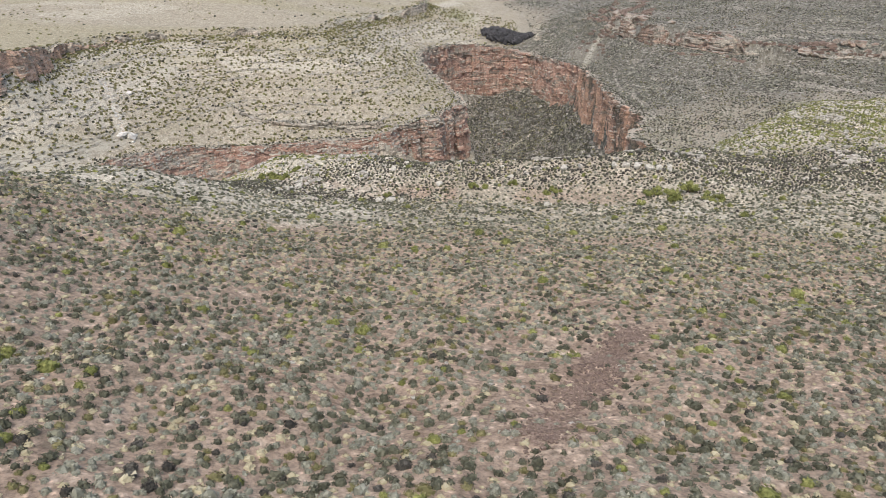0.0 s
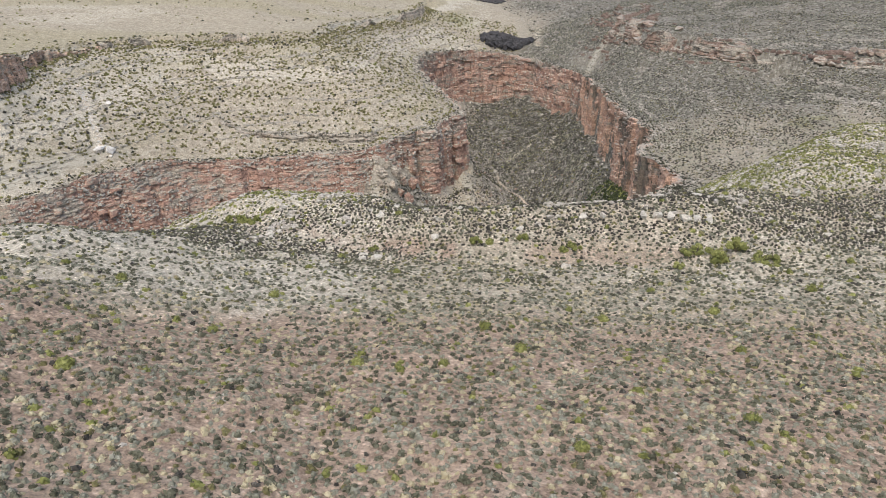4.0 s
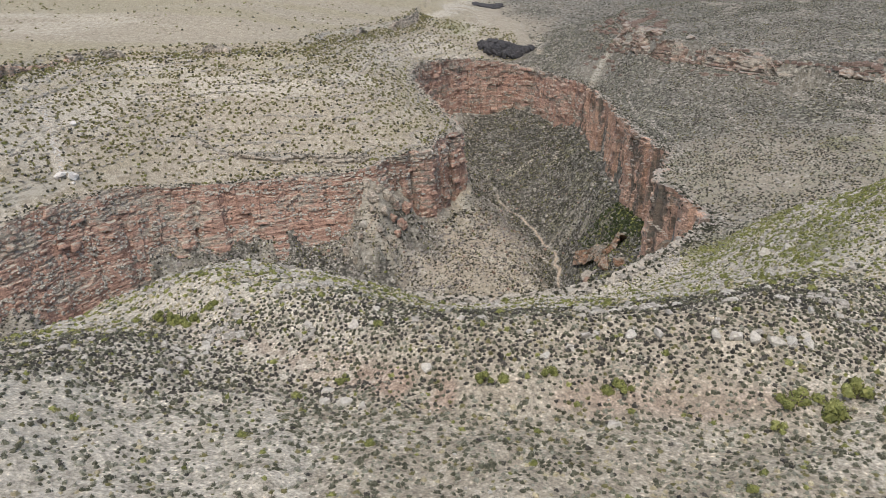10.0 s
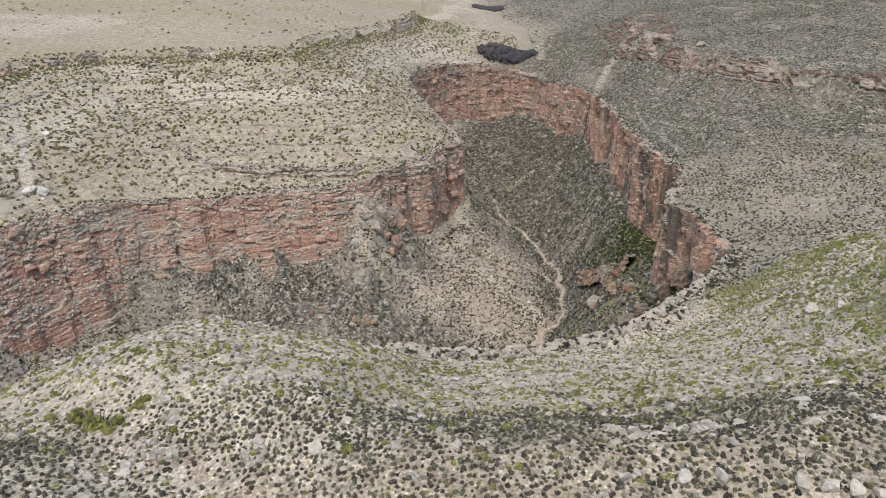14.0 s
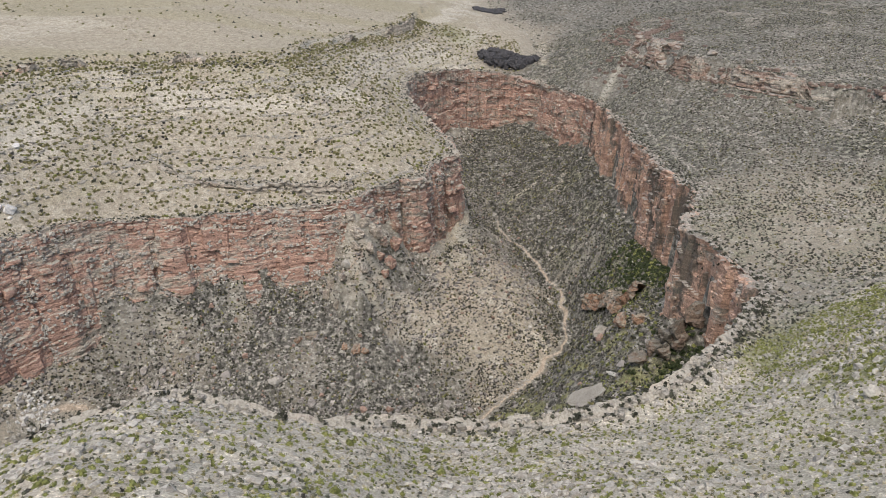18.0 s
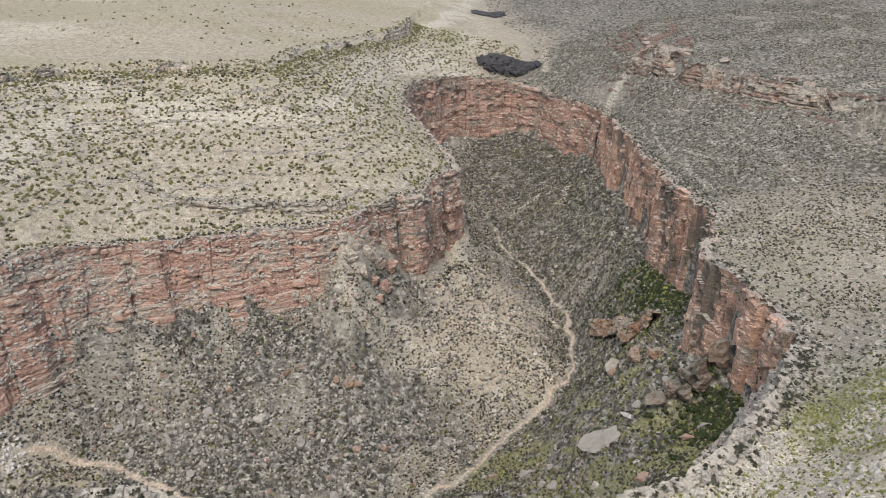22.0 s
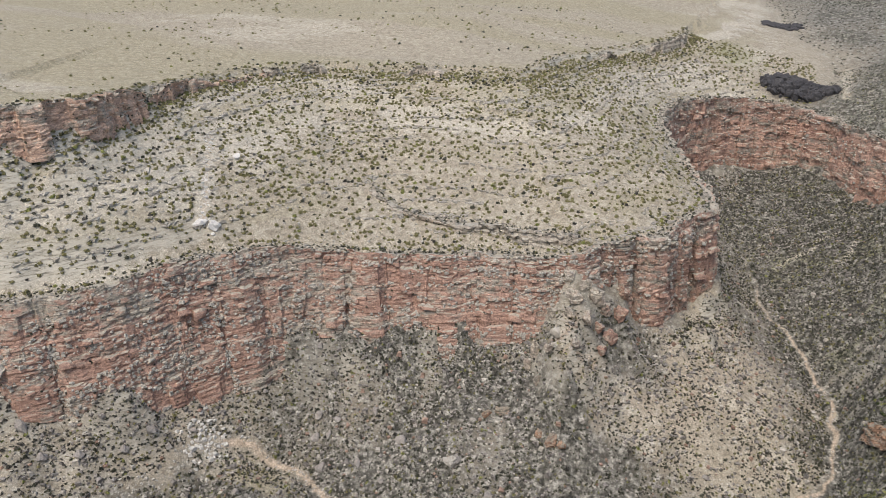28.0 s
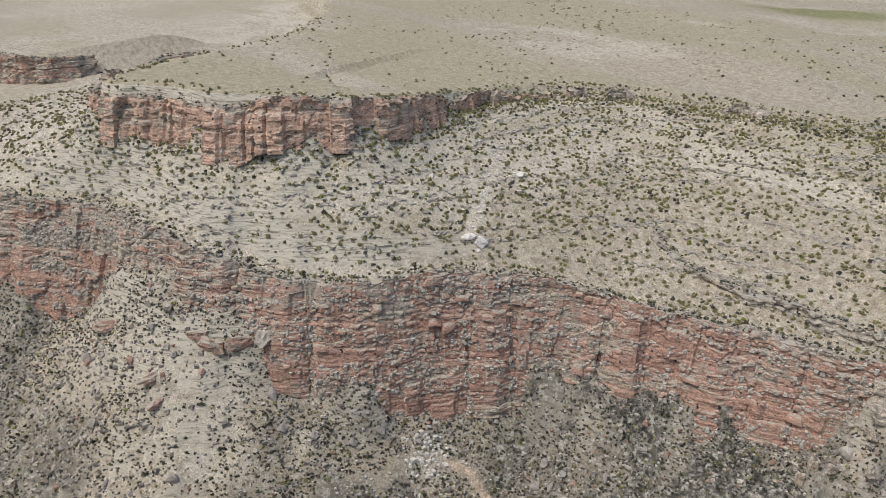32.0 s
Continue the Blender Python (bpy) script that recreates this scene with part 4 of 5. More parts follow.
def mesh_of(name, tris, materials, shared=False):
    """A mesh from triangles' corners (n, 3, 3); shared: corners at one place become one."""
    flat = tris.reshape(-1, 3)
    mesh = bpy.data.meshes.new(name)
    if shared:
        flat, index = np.unique(np.round(flat, 5), axis=0, return_inverse=True)
    else:
        index = np.arange(len(flat))
    n = len(tris)
    mesh.vertices.add(len(flat))
    mesh.vertices.foreach_set("co", flat.astype(np.float32).ravel())
    mesh.loops.add(3 * n)
    mesh.loops.foreach_set("vertex_index", np.asarray(index).astype(np.int32).ravel())
    mesh.polygons.add(n)
    mesh.polygons.foreach_set("loop_start", (np.arange(n) * 3).astype(np.int32))
    mesh.update(calc_edges=True)
    mesh.materials.append(materials)
    return mesh


def strew(shapes, places, radius, squash, sink=0.05):
    """Many shapes set down as triangles: each place gets one of the shapes, turned and scaled."""
    out = []
    which = rng.integers(0, len(shapes), len(places))
    for k, shape in enumerate(shapes):
        m = which == k
        if not m.any():
            continue
        p, r, q = places[m], radius[m], squash[m]
        a = rng.uniform(0, 6.28, len(p))
        c, s = np.cos(a), np.sin(a)
        x = shape[None, :, :, 0] * c[:, None, None] - shape[None, :, :, 1] * s[:, None, None]
        y = shape[None, :, :, 0] * s[:, None, None] + shape[None, :, :, 1] * c[:, None, None]
        z = shape[None, :, :, 2] * np.ones_like(x) * q[:, None, None]
        t = np.stack([x, y, z], -1) * r[:, None, None, None] + p[:, None, None, :]
        t[..., 2] -= (sink * r)[:, None, None]
        out.append(t.reshape(-1, 3, 3))
    return np.concatenate(out)


def field(box, tries, chance, even=1.0):
    """Uneven but well-spread places in a box of the plan, kept by chance(x, y)."""
    cell = math.sqrt((box[1] - box[0]) * (box[3] - box[2]) / tries)
    gx, gy = np.meshgrid(np.arange(box[0], box[1], cell), np.arange(box[2], box[3], cell))
    x = gx.ravel() + rng.uniform(0, even, gx.size) * cell + 0.5 * cell * (np.arange(gx.size) // gx.shape[1] % 2)
    y = gy.ravel() + rng.uniform(0, even, gy.size) * cell
    keep = rng.uniform(0, 1, x.size) < chance(x, y)
    x, y = x[keep], y[keep]
    return np.stack([x, y, ground_z(x, y)], 1)


def seen_from_air(p, margin=8):
    """Drops places that lie outside the wedge of land that the flight looks over."""
    return p[(np.abs(p[:, 0]) < 14 + 0.66 * (p[:, 1] + margin)) | (p[:, 0] < -40)]


NEAR_SHAPES = [shrub_shape(100 + k, 44, 0.15, lumps=4, flat=0.78, segments=6, rings=2) for k in range(12)]
PLAIN_SHAPES = [shrub_shape(150 + k, 11, 0.24, lumps=4, flat=0.76, segments=5, rings=2) for k in range(10)]
MID_SHAPES = [shrub_shape(200 + k, 9, 0.28, lumps=4, segments=5, rings=2) for k in range(8)]
SPECK_SHAPES = [shrub_shape(350 + k, 6, 0.34, lumps=3, segments=4, rings=1) for k in range(8)]
FAR_SHAPES = [shrub_shape(300 + k, 6, 0.32, lumps=3, segments=4, rings=2) for k in range(8)]
TUFT_SHAPES = [shrub_shape(400 + k, 30, 0.17, lumps=7, flat=0.5, ragged=0.6, segments=4, rings=2) for k in range(5)]
STONES = [stone_shape(500 + k) for k in range(14)]


def on_near(x, y):
    return (mark("far", x, y) < 0.5) & (mark("rim", x, y) < -0.3)


def clumps(x, y, scale, seed):
    return smooth(0.28, 0.58, fbm(x / scale, y / scale, seed, 3))


def split(p, shares):
    """Deals places out to kinds by share; shares: kind -> function of the places or number."""
    w = np.stack([np.broadcast_to(s(p) if callable(s) else s, len(p)).astype(float) for s in shares.values()], 1)
    w = np.cumsum(w / w.sum(1)[:, None], 1)
    k = (rng.uniform(0, 1, len(p))[:, None] > w).sum(1)
    return {name: p[k == i] for i, name in enumerate(shares)}


BUILT = {}


def stuff(name, label, tris, material):
    ob = new(name, mesh_of(name, tris, material))
    return tagged(ob, label, "shrubs" if "stone" not in label and "block" not in label else "stones", kind="stuff")


# near hill: sage and blackbrush
p = seen_from_air(field((-58, 98, 11, 195), 150000, lambda x, y: on_near(x, y) * (0.6 + 0.14 * smooth(62, 48, y) + 0.4 * clumps(x, y, 4, 81) + 0.3 * smooth(82, 88, y) * (1 - smooth(100, 110, y))) * (1 - 0.25 * smooth(56, 80, y) * (1 - smooth(82, 90, y))) * (1 - 0.25 * smooth(4, -12, x) * smooth(46, 60, y) * (1 - smooth(96, 106, y)) * smooth(5, -5, y - np.interp(x, HILL_X, HILL_WASH_Y))) * (1 - 0.52 * smooth(98, 116, y) * smooth(60, 40, x)) * (1 - 0.6 * np.exp(-((y - np.interp(x, HILL_X, HILL_WASH_Y) - 1.5) / 1.6) ** 2) * smooth(34, 24, x)) * (1 - 0.85 * gravel_bed(x, y, 1.5)) * (1 - 0.35 * gravel_bed(x, y, 5.0)), 0.8))
kinds = split(p, {
    "mid": lambda q: 0.36 + 0.14 * smooth(60, 85, q[:, 1]) - 0.26 * smooth(100, 110, q[:, 1]),
    "brown": lambda q: 0.03 + 0.5 * smooth(84, 90, q[:, 1]) * (1 - smooth(100, 109, q[:, 1])),
    "grey": lambda q: 0.42 - 0.16 * smooth(60, 85, q[:, 1]) - 0.16 * smooth(84, 92, q[:, 1]),
    "olive": lambda q: 0.09 + 0.17 * smooth(100, 115, q[:, 1]),
    "straw": lambda q: 0.15 * (1 - smooth(60, 85, q[:, 1])) + 0.02 + 0.16 * smooth(100, 112, q[:, 1]),
    "green": lambda q: 0.02 + 0.34 * smooth(100, 116, q[:, 1]) + 0.6 * smooth(2, 12, q[:, 1] - np.interp(q[:, 0], HILL_X, HILL_CREST_Y)) * smooth(34, 54, q[:, 0])})
SIZES = {"mid": (0.18, 0.37), "brown": (0.19, 0.36), "grey": (0.14, 0.36), "olive": (0.15, 0.34), "straw": (0.14, 0.36), "green": (0.22, 0.5)}
NAMES = {"dark": "dark_shrubs", "mid": "blackbrush_shrubs", "brown": "brown_shrubs", "grey": "sagebrush_shrubs", "olive": "olive_shrubs", "straw": "dry_grass_tufts", "green": "green_shrubs"}
LABELS = {"mid": "dark grey-green blackbrush scattered over the slope", "brown": "small dark brown-green shrubs on pale soil",
          "grey": "pale grey-green sagebrush scattered over the slope", "olive": "olive desert shrubs scattered over the ground",
          "straw": "straw-coloured dry grass tufts on the soil", "green": "fresh green low shrubs scattered over the ground"}
HERO = []
for kind, q in kinds.items():
    lo, hi = SIZES[kind]
    r = rng.uniform(lo, hi, len(q)) * rng.choice([1, 1, 1, 1.25], len(q))
    close = (q[:, 1] < 46) & (np.abs(q[:, 0] - 2) < 21)
    own = np.where(close)[0][:50]
    HERO += [(kind, *q[i], r[i]) for i in own]
    rest = np.ones(len(q), bool)
    rest[own] = False
    tris = []
    for lo_y, hi_y, shapes in ((0, 38, NEAR_SHAPES), (38, 86, PLAIN_SHAPES), (86, 125, MID_SHAPES), (125, 300, FAR_SHAPES)):
        band = rest & (q[:, 1] >= lo_y) & (q[:, 1] < hi_y)
        if band.any():
            tris.append(strew(TUFT_SHAPES if kind == "straw" and hi_y < 50 else shapes, q[band], r[band], rng.uniform(0.65, 1.05, band.sum())))
    stuff(NAMES[kind], LABELS[kind], np.concatenate(tris), LEAF[kind])

# the same cover, sparser, on the hill round about
p = field((-150, 210, -60, 190), 26000, lambda x, y: on_near(x, y) * 0.75)
inner = (p[:, 0] > -58) & (p[:, 0] < 98) & (p[:, 1] > 11) & (np.abs(p[:, 0]) < 14 + 0.66 * (p[:, 1] + 8))
p = p[~inner]
for kind, q in split(p, {"mid": 0.5, "grey": 0.3, "olive": 0.2}).items():
    stuff(NAMES[kind] + "_around", "%s shrubs over the hill round about" % {"mid": "dark grey-green", "grey": "pale grey-green", "olive": "olive"}[kind],
          strew(SPECK_SHAPES, q, rng.uniform(0.4, 0.75, len(q)), rng.uniform(0.7, 1.0, len(q))), LEAF[kind])

# west mesa: olive bushes on the slope, a dark row under the ledges, little on the plain behind
W = lambda x, y: (mark("left", x, y) > 0.5) & (mark("far", x, y) > 0.5) & (mark("rim", x, y) < -0.3)


def track_zone(x, y):
    return np.maximum(np.exp(-((x + 117 + 0.58 * (y - 261)) / 1.6) ** 2) * (y > 260) * (y < 293), np.exp(-(((x + 136.5) / 3.4) ** 2 + ((y - 293.5) / 3.6) ** 2)))


def west_chance(x, y):
    k = mark("west", x, y)
    bands = 0.5 + 0.9 * smooth(0.45, 0.7, vnoise(ground_z(x, y) / 1.55, x / 60, 83))
    return W(x, y) * (1 - track_zone(x, y)) * (np.where(k < 0, 0.26 * (0.45 + 0.45 * bands) * (0.7 + 0.4 * clumps(x, y, 12, 84)), 0.012 * smooth(0.35, 0.6, fbm(x / 40, y / 25, 97, 3))) + 0.75 * np.exp(-((k + 3) / 3.5) ** 2) * (k < 0) + 0.25 * np.exp(-((k - 2) / 3.0) ** 2) * (k > 0))


p = field((-300, 50, 185, 520), 125000, west_chance)
for kind, q in split(p, {"olive": 0.8, "dark": 0.09, "brown": 0.05, "green": 0.06}).items():
    r = rng.uniform(0.55, 1.15, len(q))
    stuff(NAMES[kind] + "_west", "%s desert bushes on the pale western mesa" % {"olive": "olive-yellow", "dark": "dark green", "brown": "brownish", "green": "bright green"}[kind],
          strew(MID_SHAPES, q, r, rng.uniform(0.75, 1.1, len(q))), LEAF[kind])

# east bench and hill
E = lambda x, y: (mark("left", x, y) < 0.5) & (mark("far", x, y) > 0.5) & (mark("rim", x, y) < -0.3)
p = field((40, 230, 165, 520), 120000, lambda x, y: E(x, y) * np.where(mark("east", x, y) < 0, 0.5, 0.32) * (0.45 + clumps(x, y, 10, 85)))
for kind, q in split(p, {"dark": 0.4, "grey": 0.3, "brown": 0.22, "olive": 0.1}).items():
    stuff(NAMES[kind] + "_east", "%s low shrubs on the stony eastern hillside" % {"olive": "olive", "dark": "dark green", "brown": "brown", "grey": "grey-green"}[kind],
          strew(SPECK_SHAPES, q, rng.uniform(0.3, 0.68, len(q)), rng.uniform(0.7, 1.0, len(q))), LEAF[kind])

# the far hills behind the head of the canyon
p = field((30, 420, 420, 900), 14000, lambda x, y: E(x, y) * ((y > 520) | (x > 230)) * (0.4 + 0.6 * clumps(x, y, 30, 99)))
stuff("far_shrubs", "dark low shrubs over the far eastern hills", strew(SPECK_SHAPES, p, rng.uniform(0.6, 1.3, len(p)), rng.uniform(0.5, 0.8, len(p))), LEAF["dark"])
p = field((-420, 20, 400, 900), 9000, lambda x, y: W(x, y) * ((mark("west", x, y) > 30) | (y > 470)) * clumps(x, y, 45, 100) * 0.6)
stuff("plain_tufts", "dry grey-green tufts over the plain", strew(SPECK_SHAPES, p, rng.uniform(0.3, 0.65, len(p)), rng.uniform(0.4, 0.6, len(p))), LEAF["olive"])

# canyon floor and rubble slopes
C = lambda x, y: (mark("rim", x, y) > np.where(((x > -190) & (x < -140)) | (x > 40), 4.5, 8))


def scree_zone(x, y):
    return np.exp(-(((x + 140) / 15) ** 2 + ((y - 190) / 13) ** 2))


def creek_side(x, y):
    return np.exp(-((mark("creek", x, y) - 3.5) / 3.0) ** 2) * (mark("creek", x, y) > 1.5)


p = field((-260, 85, 150, 470), 170000, lambda x, y: C(x, y) * (mark("creek", x, y) > 1.4 * smooth(395, 335, y)) * (1 - 0.6 * scree_zone(x, y)) * ((0.48 + 0.4 * np.exp(-((mark("rim", x, y) - 12) / 9) ** 2)) * (0.35 + clumps(x, y, 9, 86)) * (1 + 1.7 * smooth(2, 14, x - np.interp(y, [150, 229, 256, 283, 318, 393, 458], [0, 1, 30, 47, 47, 24, 30]))) + 0.45 * creek_side(x, y)))
east_slope = lambda q: smooth(2, 14, q[:, 0] - np.interp(q[:, 1], [150, 229, 256, 283, 318, 393, 458], [0, 1, 30, 47, 47, 24, 30]))
for kind, q in split(p, {"dark": 0.52, "brown": 0.26, "olive": 0.14, "green": lambda q: 0.03 + 0.2 * east_slope(q) * (q[:, 1] < 300)}).items():
    stuff(NAMES[kind] + "_canyon", "%s shrubs on the canyon's rubble slopes" % {"olive": "olive", "dark": "dark green", "brown": "brown", "green": "fresh green"}[kind],
          strew(SPECK_SHAPES, q, rng.uniform(0.3, 0.66, len(q)) * rng.choice([1, 1, 1, 1, 1.6], len(q)), rng.uniform(0.8, 1.2, len(q))), LEAF[kind])

# loose stone
p = seen_from_air(field((-75, 110, 20, 195), 26000, lambda x, y: on_near(x, y) * (0.1 + 0.75 * smooth(92, 108, y) * clumps(x, y, 6, 87))))
stuff("loose_stones_near", "pale loose stones on the near hill", strew(STONES, p, rng.uniform(0.06, 0.2, len(p)) * np.where(p[:, 1] > 90, 1.6, 1.0), rng.uniform(0.5, 0.9, len(p)), 0.2), STONE_PALE)
p = field((-300, 50, 185, 520), 40000, lambda x, y: W(x, y) * (mark("west", x, y) < 2) * (0.06 + 0.25 * clumps(x, y, 14, 88) + 0.7 * smooth(0.72, 0.86, vnoise(ground_z(x, y) / 0.8, x / 45, 93))))
stuff("loose_stones_west", "pale loose stones on the western mesa", strew(STONES, p, rng.uniform(0.2, 0.6, len(p)), rng.uniform(0.4, 0.8, len(p)), 0.2), STONE_PALE)
p = field((40, 230, 165, 520), 34000, lambda x, y: E(x, y) * (0.2 + 0.3 * clumps(x, y, 8, 89) + 0.25 * smooth(0.72, 0.86, vnoise(ground_z(x, y) / 0.9, x / 45, 94))))
stuff("loose_stones_east", "grey loose stones on the eastern hill", strew(STONES, p, rng.uniform(0.15, 0.5, len(p)), rng.uniform(0.4, 0.8, len(p)), 0.2), STONE_BED)
p = field((-260, 85, 150, 470), 120000, lambda x, y: (mark("rim", x, y) > np.where(((x > -190) & (x < -140)) | (x > 40), 3.2, 6)) * (mark("creek", x, y) > 2) * (1 - 0.75 * scree_zone(x, y)) * (0.25 + 0.2 * (x < -135) + 0.6 * clumps(x, y, 11, 90)))
dim = (p[:, 0] > np.interp(p[:, 1], [150, 229, 256, 283, 318, 393, 458], [0, 1, 30, 47, 47, 24, 30])) & (rng.uniform(0, 1, len(p)) < 0.65)
p = p[~dim]
for name, label, q, mat in (("rubble_grey", "grey fallen blocks on the rubble slopes", np.concatenate([p[::4], p[3::4]]), STONE_GREY), ("rubble_pale", "pale fallen blocks on the rubble slopes", p[1::3], STONE_PALE),
                            ("rubble_red", "red fallen sandstone blocks on the rubble slopes", p[2::16], STONE_RED)):
    stuff(name, label, strew(STONES, q, rng.uniform(0.16, 0.6, len(q)) * rng.choice([1, 1, 1, 1, 1, 1, 1, 1.8], len(q)), rng.uniform(0.5, 1.0, len(q)), 0.2), mat)

# stones and low shrubs along the lips of the cliffs
stones, bushes, hangers = [], [], []
for name, (ob, face, out, high, line) in FACES.items():
    pick = rng.integers(0, len(line), int(len(line) * (3.0 if name == "cliff_south" else 1.8)))
    off = rng.uniform(-2.2, 2.4, len(pick))
    qx, qy = line[pick, 0] + out[pick, 0] * off, line[pick, 1] + out[pick, 1] * off
    q = np.stack([qx, qy, np.where(off < -1, ground_z(qx, qy), line[pick, 2] + 0.25)], 1)
    stones.append(q[: len(q) // 2])
    bushes.append(q[len(q) // 2:])
    c = rng.integers(0, len(face), int(len(face) * 0.9))
    k = (rng.uniform(0.05, 0.95, len(c)) * face.shape[1]).astype(int)
    hangers.append(face[c, k])
stones, bushes = np.concatenate(stones), np.concatenate(bushes)
stuff("rim_stones", "weathered grey stones along the cliff edges", strew(STONES, stones, rng.uniform(0.25, 0.75, len(stones)), rng.uniform(0.35, 0.8, len(stones)), 0.3), STONE_BED)
stuff("rim_shrubs", "dark low shrubs along the cliff edges", strew(SPECK_SHAPES, bushes, rng.uniform(0.35, 0.8, len(bushes)), rng.uniform(0.7, 1.0, len(bushes)), 0.1), LEAF["dark"])
hangers = np.concatenate(hangers)
stuff("ledge_shrubs", "small dark shrubs rooted on the cliff ledges", strew(FAR_SHAPES, hangers, rng.uniform(0.25, 0.6, len(hangers)), rng.uniform(0.8, 1.2, len(hangers)), 0.2), LEAF["dark"])

# rubble and broken beds that lie in patches on the western wall
rubble, plants = [], []
for name, count in (("cliff_west", 19000), ("cliff_butte", 3500), ("cliff_north", 2500)):
    ob, face, out, high, line = FACES[name]
    c, k = rng.integers(0, len(face), count), rng.integers(2, face.shape[1], count)
    q = face[c, k]
    run = c * 0.5
    lies = 0.7 * smooth(0.54, 0.62, fbm(run / 11, q[:, 2] / 2.6, 171, 3)) + 0.5 * smooth(0.6, 0.66, vnoise(run / 40, q[:, 2] / 0.9, 172))
    m = (rng.uniform(0, 1, count) < lies) & (q[:, 0] > -215)
    rubble.append(q[m])
    plants.append(q[(rng.uniform(0, 1, count) < 0.12 * lies) & (q[:, 0] > -215)])
rubble, plants = np.concatenate(rubble), np.concatenate(plants)
stuff("wall_rubble", "grey broken stones in patches on the cliff's ledges", strew(STONES, rubble, rng.uniform(0.25, 0.75, len(rubble)), rng.uniform(0.4, 0.9, len(rubble)), 0.25), STONE_PALE)
stuff("wall_shrubs", "small dark shrubs among the cliff's broken stones", strew(SPECK_SHAPES, plants, rng.uniform(0.25, 0.5, len(plants)), rng.uniform(0.8, 1.2, len(plants)), 0.1), LEAF["dark"])

# cobbles along the creek bed
p = field((-130, 60, 180, 460), 60000, lambda x, y: (mark("rim", x, y) > 5) * np.exp(-(mark("creek", x, y) / 2.6) ** 2) * (0.3 + 0.5 * (y < 330)) * smooth(0.35, 0.6, fbm(x / 6, y / 6, 95, 2)))
stuff("creek_stones", "pale cobbles and stones along the dry creek bed", strew(STONES, p, rng.uniform(0.2, 0.6, len(p)), rng.uniform(0.5, 0.8, len(p)), 0.2), STONE_PALE)


# ---------------------------------------------------------------- ledges: broken slabs that follow the contours
def lay(places, size, jitter=0.25):
    """Slabs set along the slope's contours: size is length, depth, thickness for each place."""
    e = 1.6
    x, y = places[:, 0], places[:, 1]
    gx, gy = ground_z(x + e, y) - ground_z(x - e, y), ground_z(x, y + e) - ground_z(x, y - e)
    a = np.arctan2(gx, -gy) + rng.normal(0, 2 * jitter, len(x))
    which = rng.integers(0, len(STONES), len(x))
    t = np.array(STONES)[which] * size[:, None, None, :]
    c, s = np.cos(a)[:, None, None], np.sin(a)[:, None, None]
    t = np.stack([t[..., 0] * c - t[..., 1] * s, t[..., 0] * s + t[..., 1] * c, t[..., 2]], -1) + places[:, None, None, :]
    return t.reshape(-1, 3, 3)


def ledge_field(box, tries, chance, step, wobble, seed, thin=0.16):
    """Places on every so many metres of height, in broken runs."""
    def on_bed(x, y):
        z = ground_z(x, y) + wobble * fbm(x / 40, y / 40, seed, 2)
        k = np.floor(z / step)
        f = z / step - k
        run = smooth(0.42, 0.56, vnoise(x / 26 + 7.7 * k, y / 26, seed + 1) * 0.7 + 0.3 * hash2(k, k * 0, seed + 2))
        return (f < thin) * run * chance(x, y)
    return field(box, tries, on_bed)


def slabs(name, label, p, long, deep, thick, material):
    n = len(p)
    size = np.stack([rng.uniform(*long, n), rng.uniform(*deep, n), rng.uniform(*thick, n)], 1)
    stuff(name, label, lay(p, size), material)


slabs("mesa_ledges", "broken grey limestone ledge stones along the mesa's slope",
      ledge_field((-240, 30, 190, 480), 120000, lambda x, y: W(x, y) * (mark("west", x, y) < 1) * (1 - track_zone(x, y)) * 0.6, 1.9, 3.0, 120, 0.2), (0.5, 1.5), (0.4, 0.9), (0.18, 0.5), STONE_BED)
slabs("mesa_upper_ledges", "pale rubble ledges below the crags at the mesa's back",
      ledge_field((-240, 30, 190, 480), 90000, lambda x, y: W(x, y) * (mark("west", x, y) < 0.5) * (mark("west", x, y) > -26) * 0.8, 1.0, 2.0, 130, 0.3), (0.5, 1.4), (0.4, 0.8), (0.15, 0.4), STONE_PALE)
slabs("hill_ledges", "broken grey-brown ledge stones on the eastern hill",
      ledge_field((50, 230, 175, 500), 100000, lambda x, y: E(x, y) * 0.45 * smooth(0.3, 0.6, fbm(x / 11, y / 11, 141, 2)), 2.2, 4.0, 140, 0.3), (0.4, 1.2), (0.3, 0.8), (0.2, 0.5), STONE_BED)
slabs("hill_red_ledges", "broken red-brown sandstone ledges near the hilltop",
      ledge_field((70, 230, 250, 500), 60000, lambda x, y: E(x, y) * np.exp(-((mark("east", x, y) - 3) / 11) ** 2) * 0.9, 1.5, 3.0, 150, 0.3), (0.9, 2.4), (0.5, 1.2), (0.4, 1.1), STONE_BROWN)
slabs("hillside_ledges", "pale limestone ledge stones on the near hill's far slope",
      seen_from_air(ledge_field((-58, 98, 88, 200), 60000, lambda x, y: on_near(x, y) * smooth(90, 104, y) * (0.12 + 0.6 * smooth(0.45, 0.62, fbm(x / 7, y / 7, 13))), 1.3, 2.0, 160, 0.35)), (0.3, 0.9), (0.25, 0.6), (0.15, 0.45), STONE_PALE)
slabs("talus_ledges", "pale streaks of bedded stone across the rubble slope",
      ledge_field((-200, 85, 160, 460), 60000, lambda x, y: (mark("rim", x, y) > 8) * (mark("creek", x, y) > 4) * 0.4, 2.6, 6.0, 170, 0.3), (0.4, 1.1), (0.4, 0.8), (0.25, 0.6), STONE_GREY)

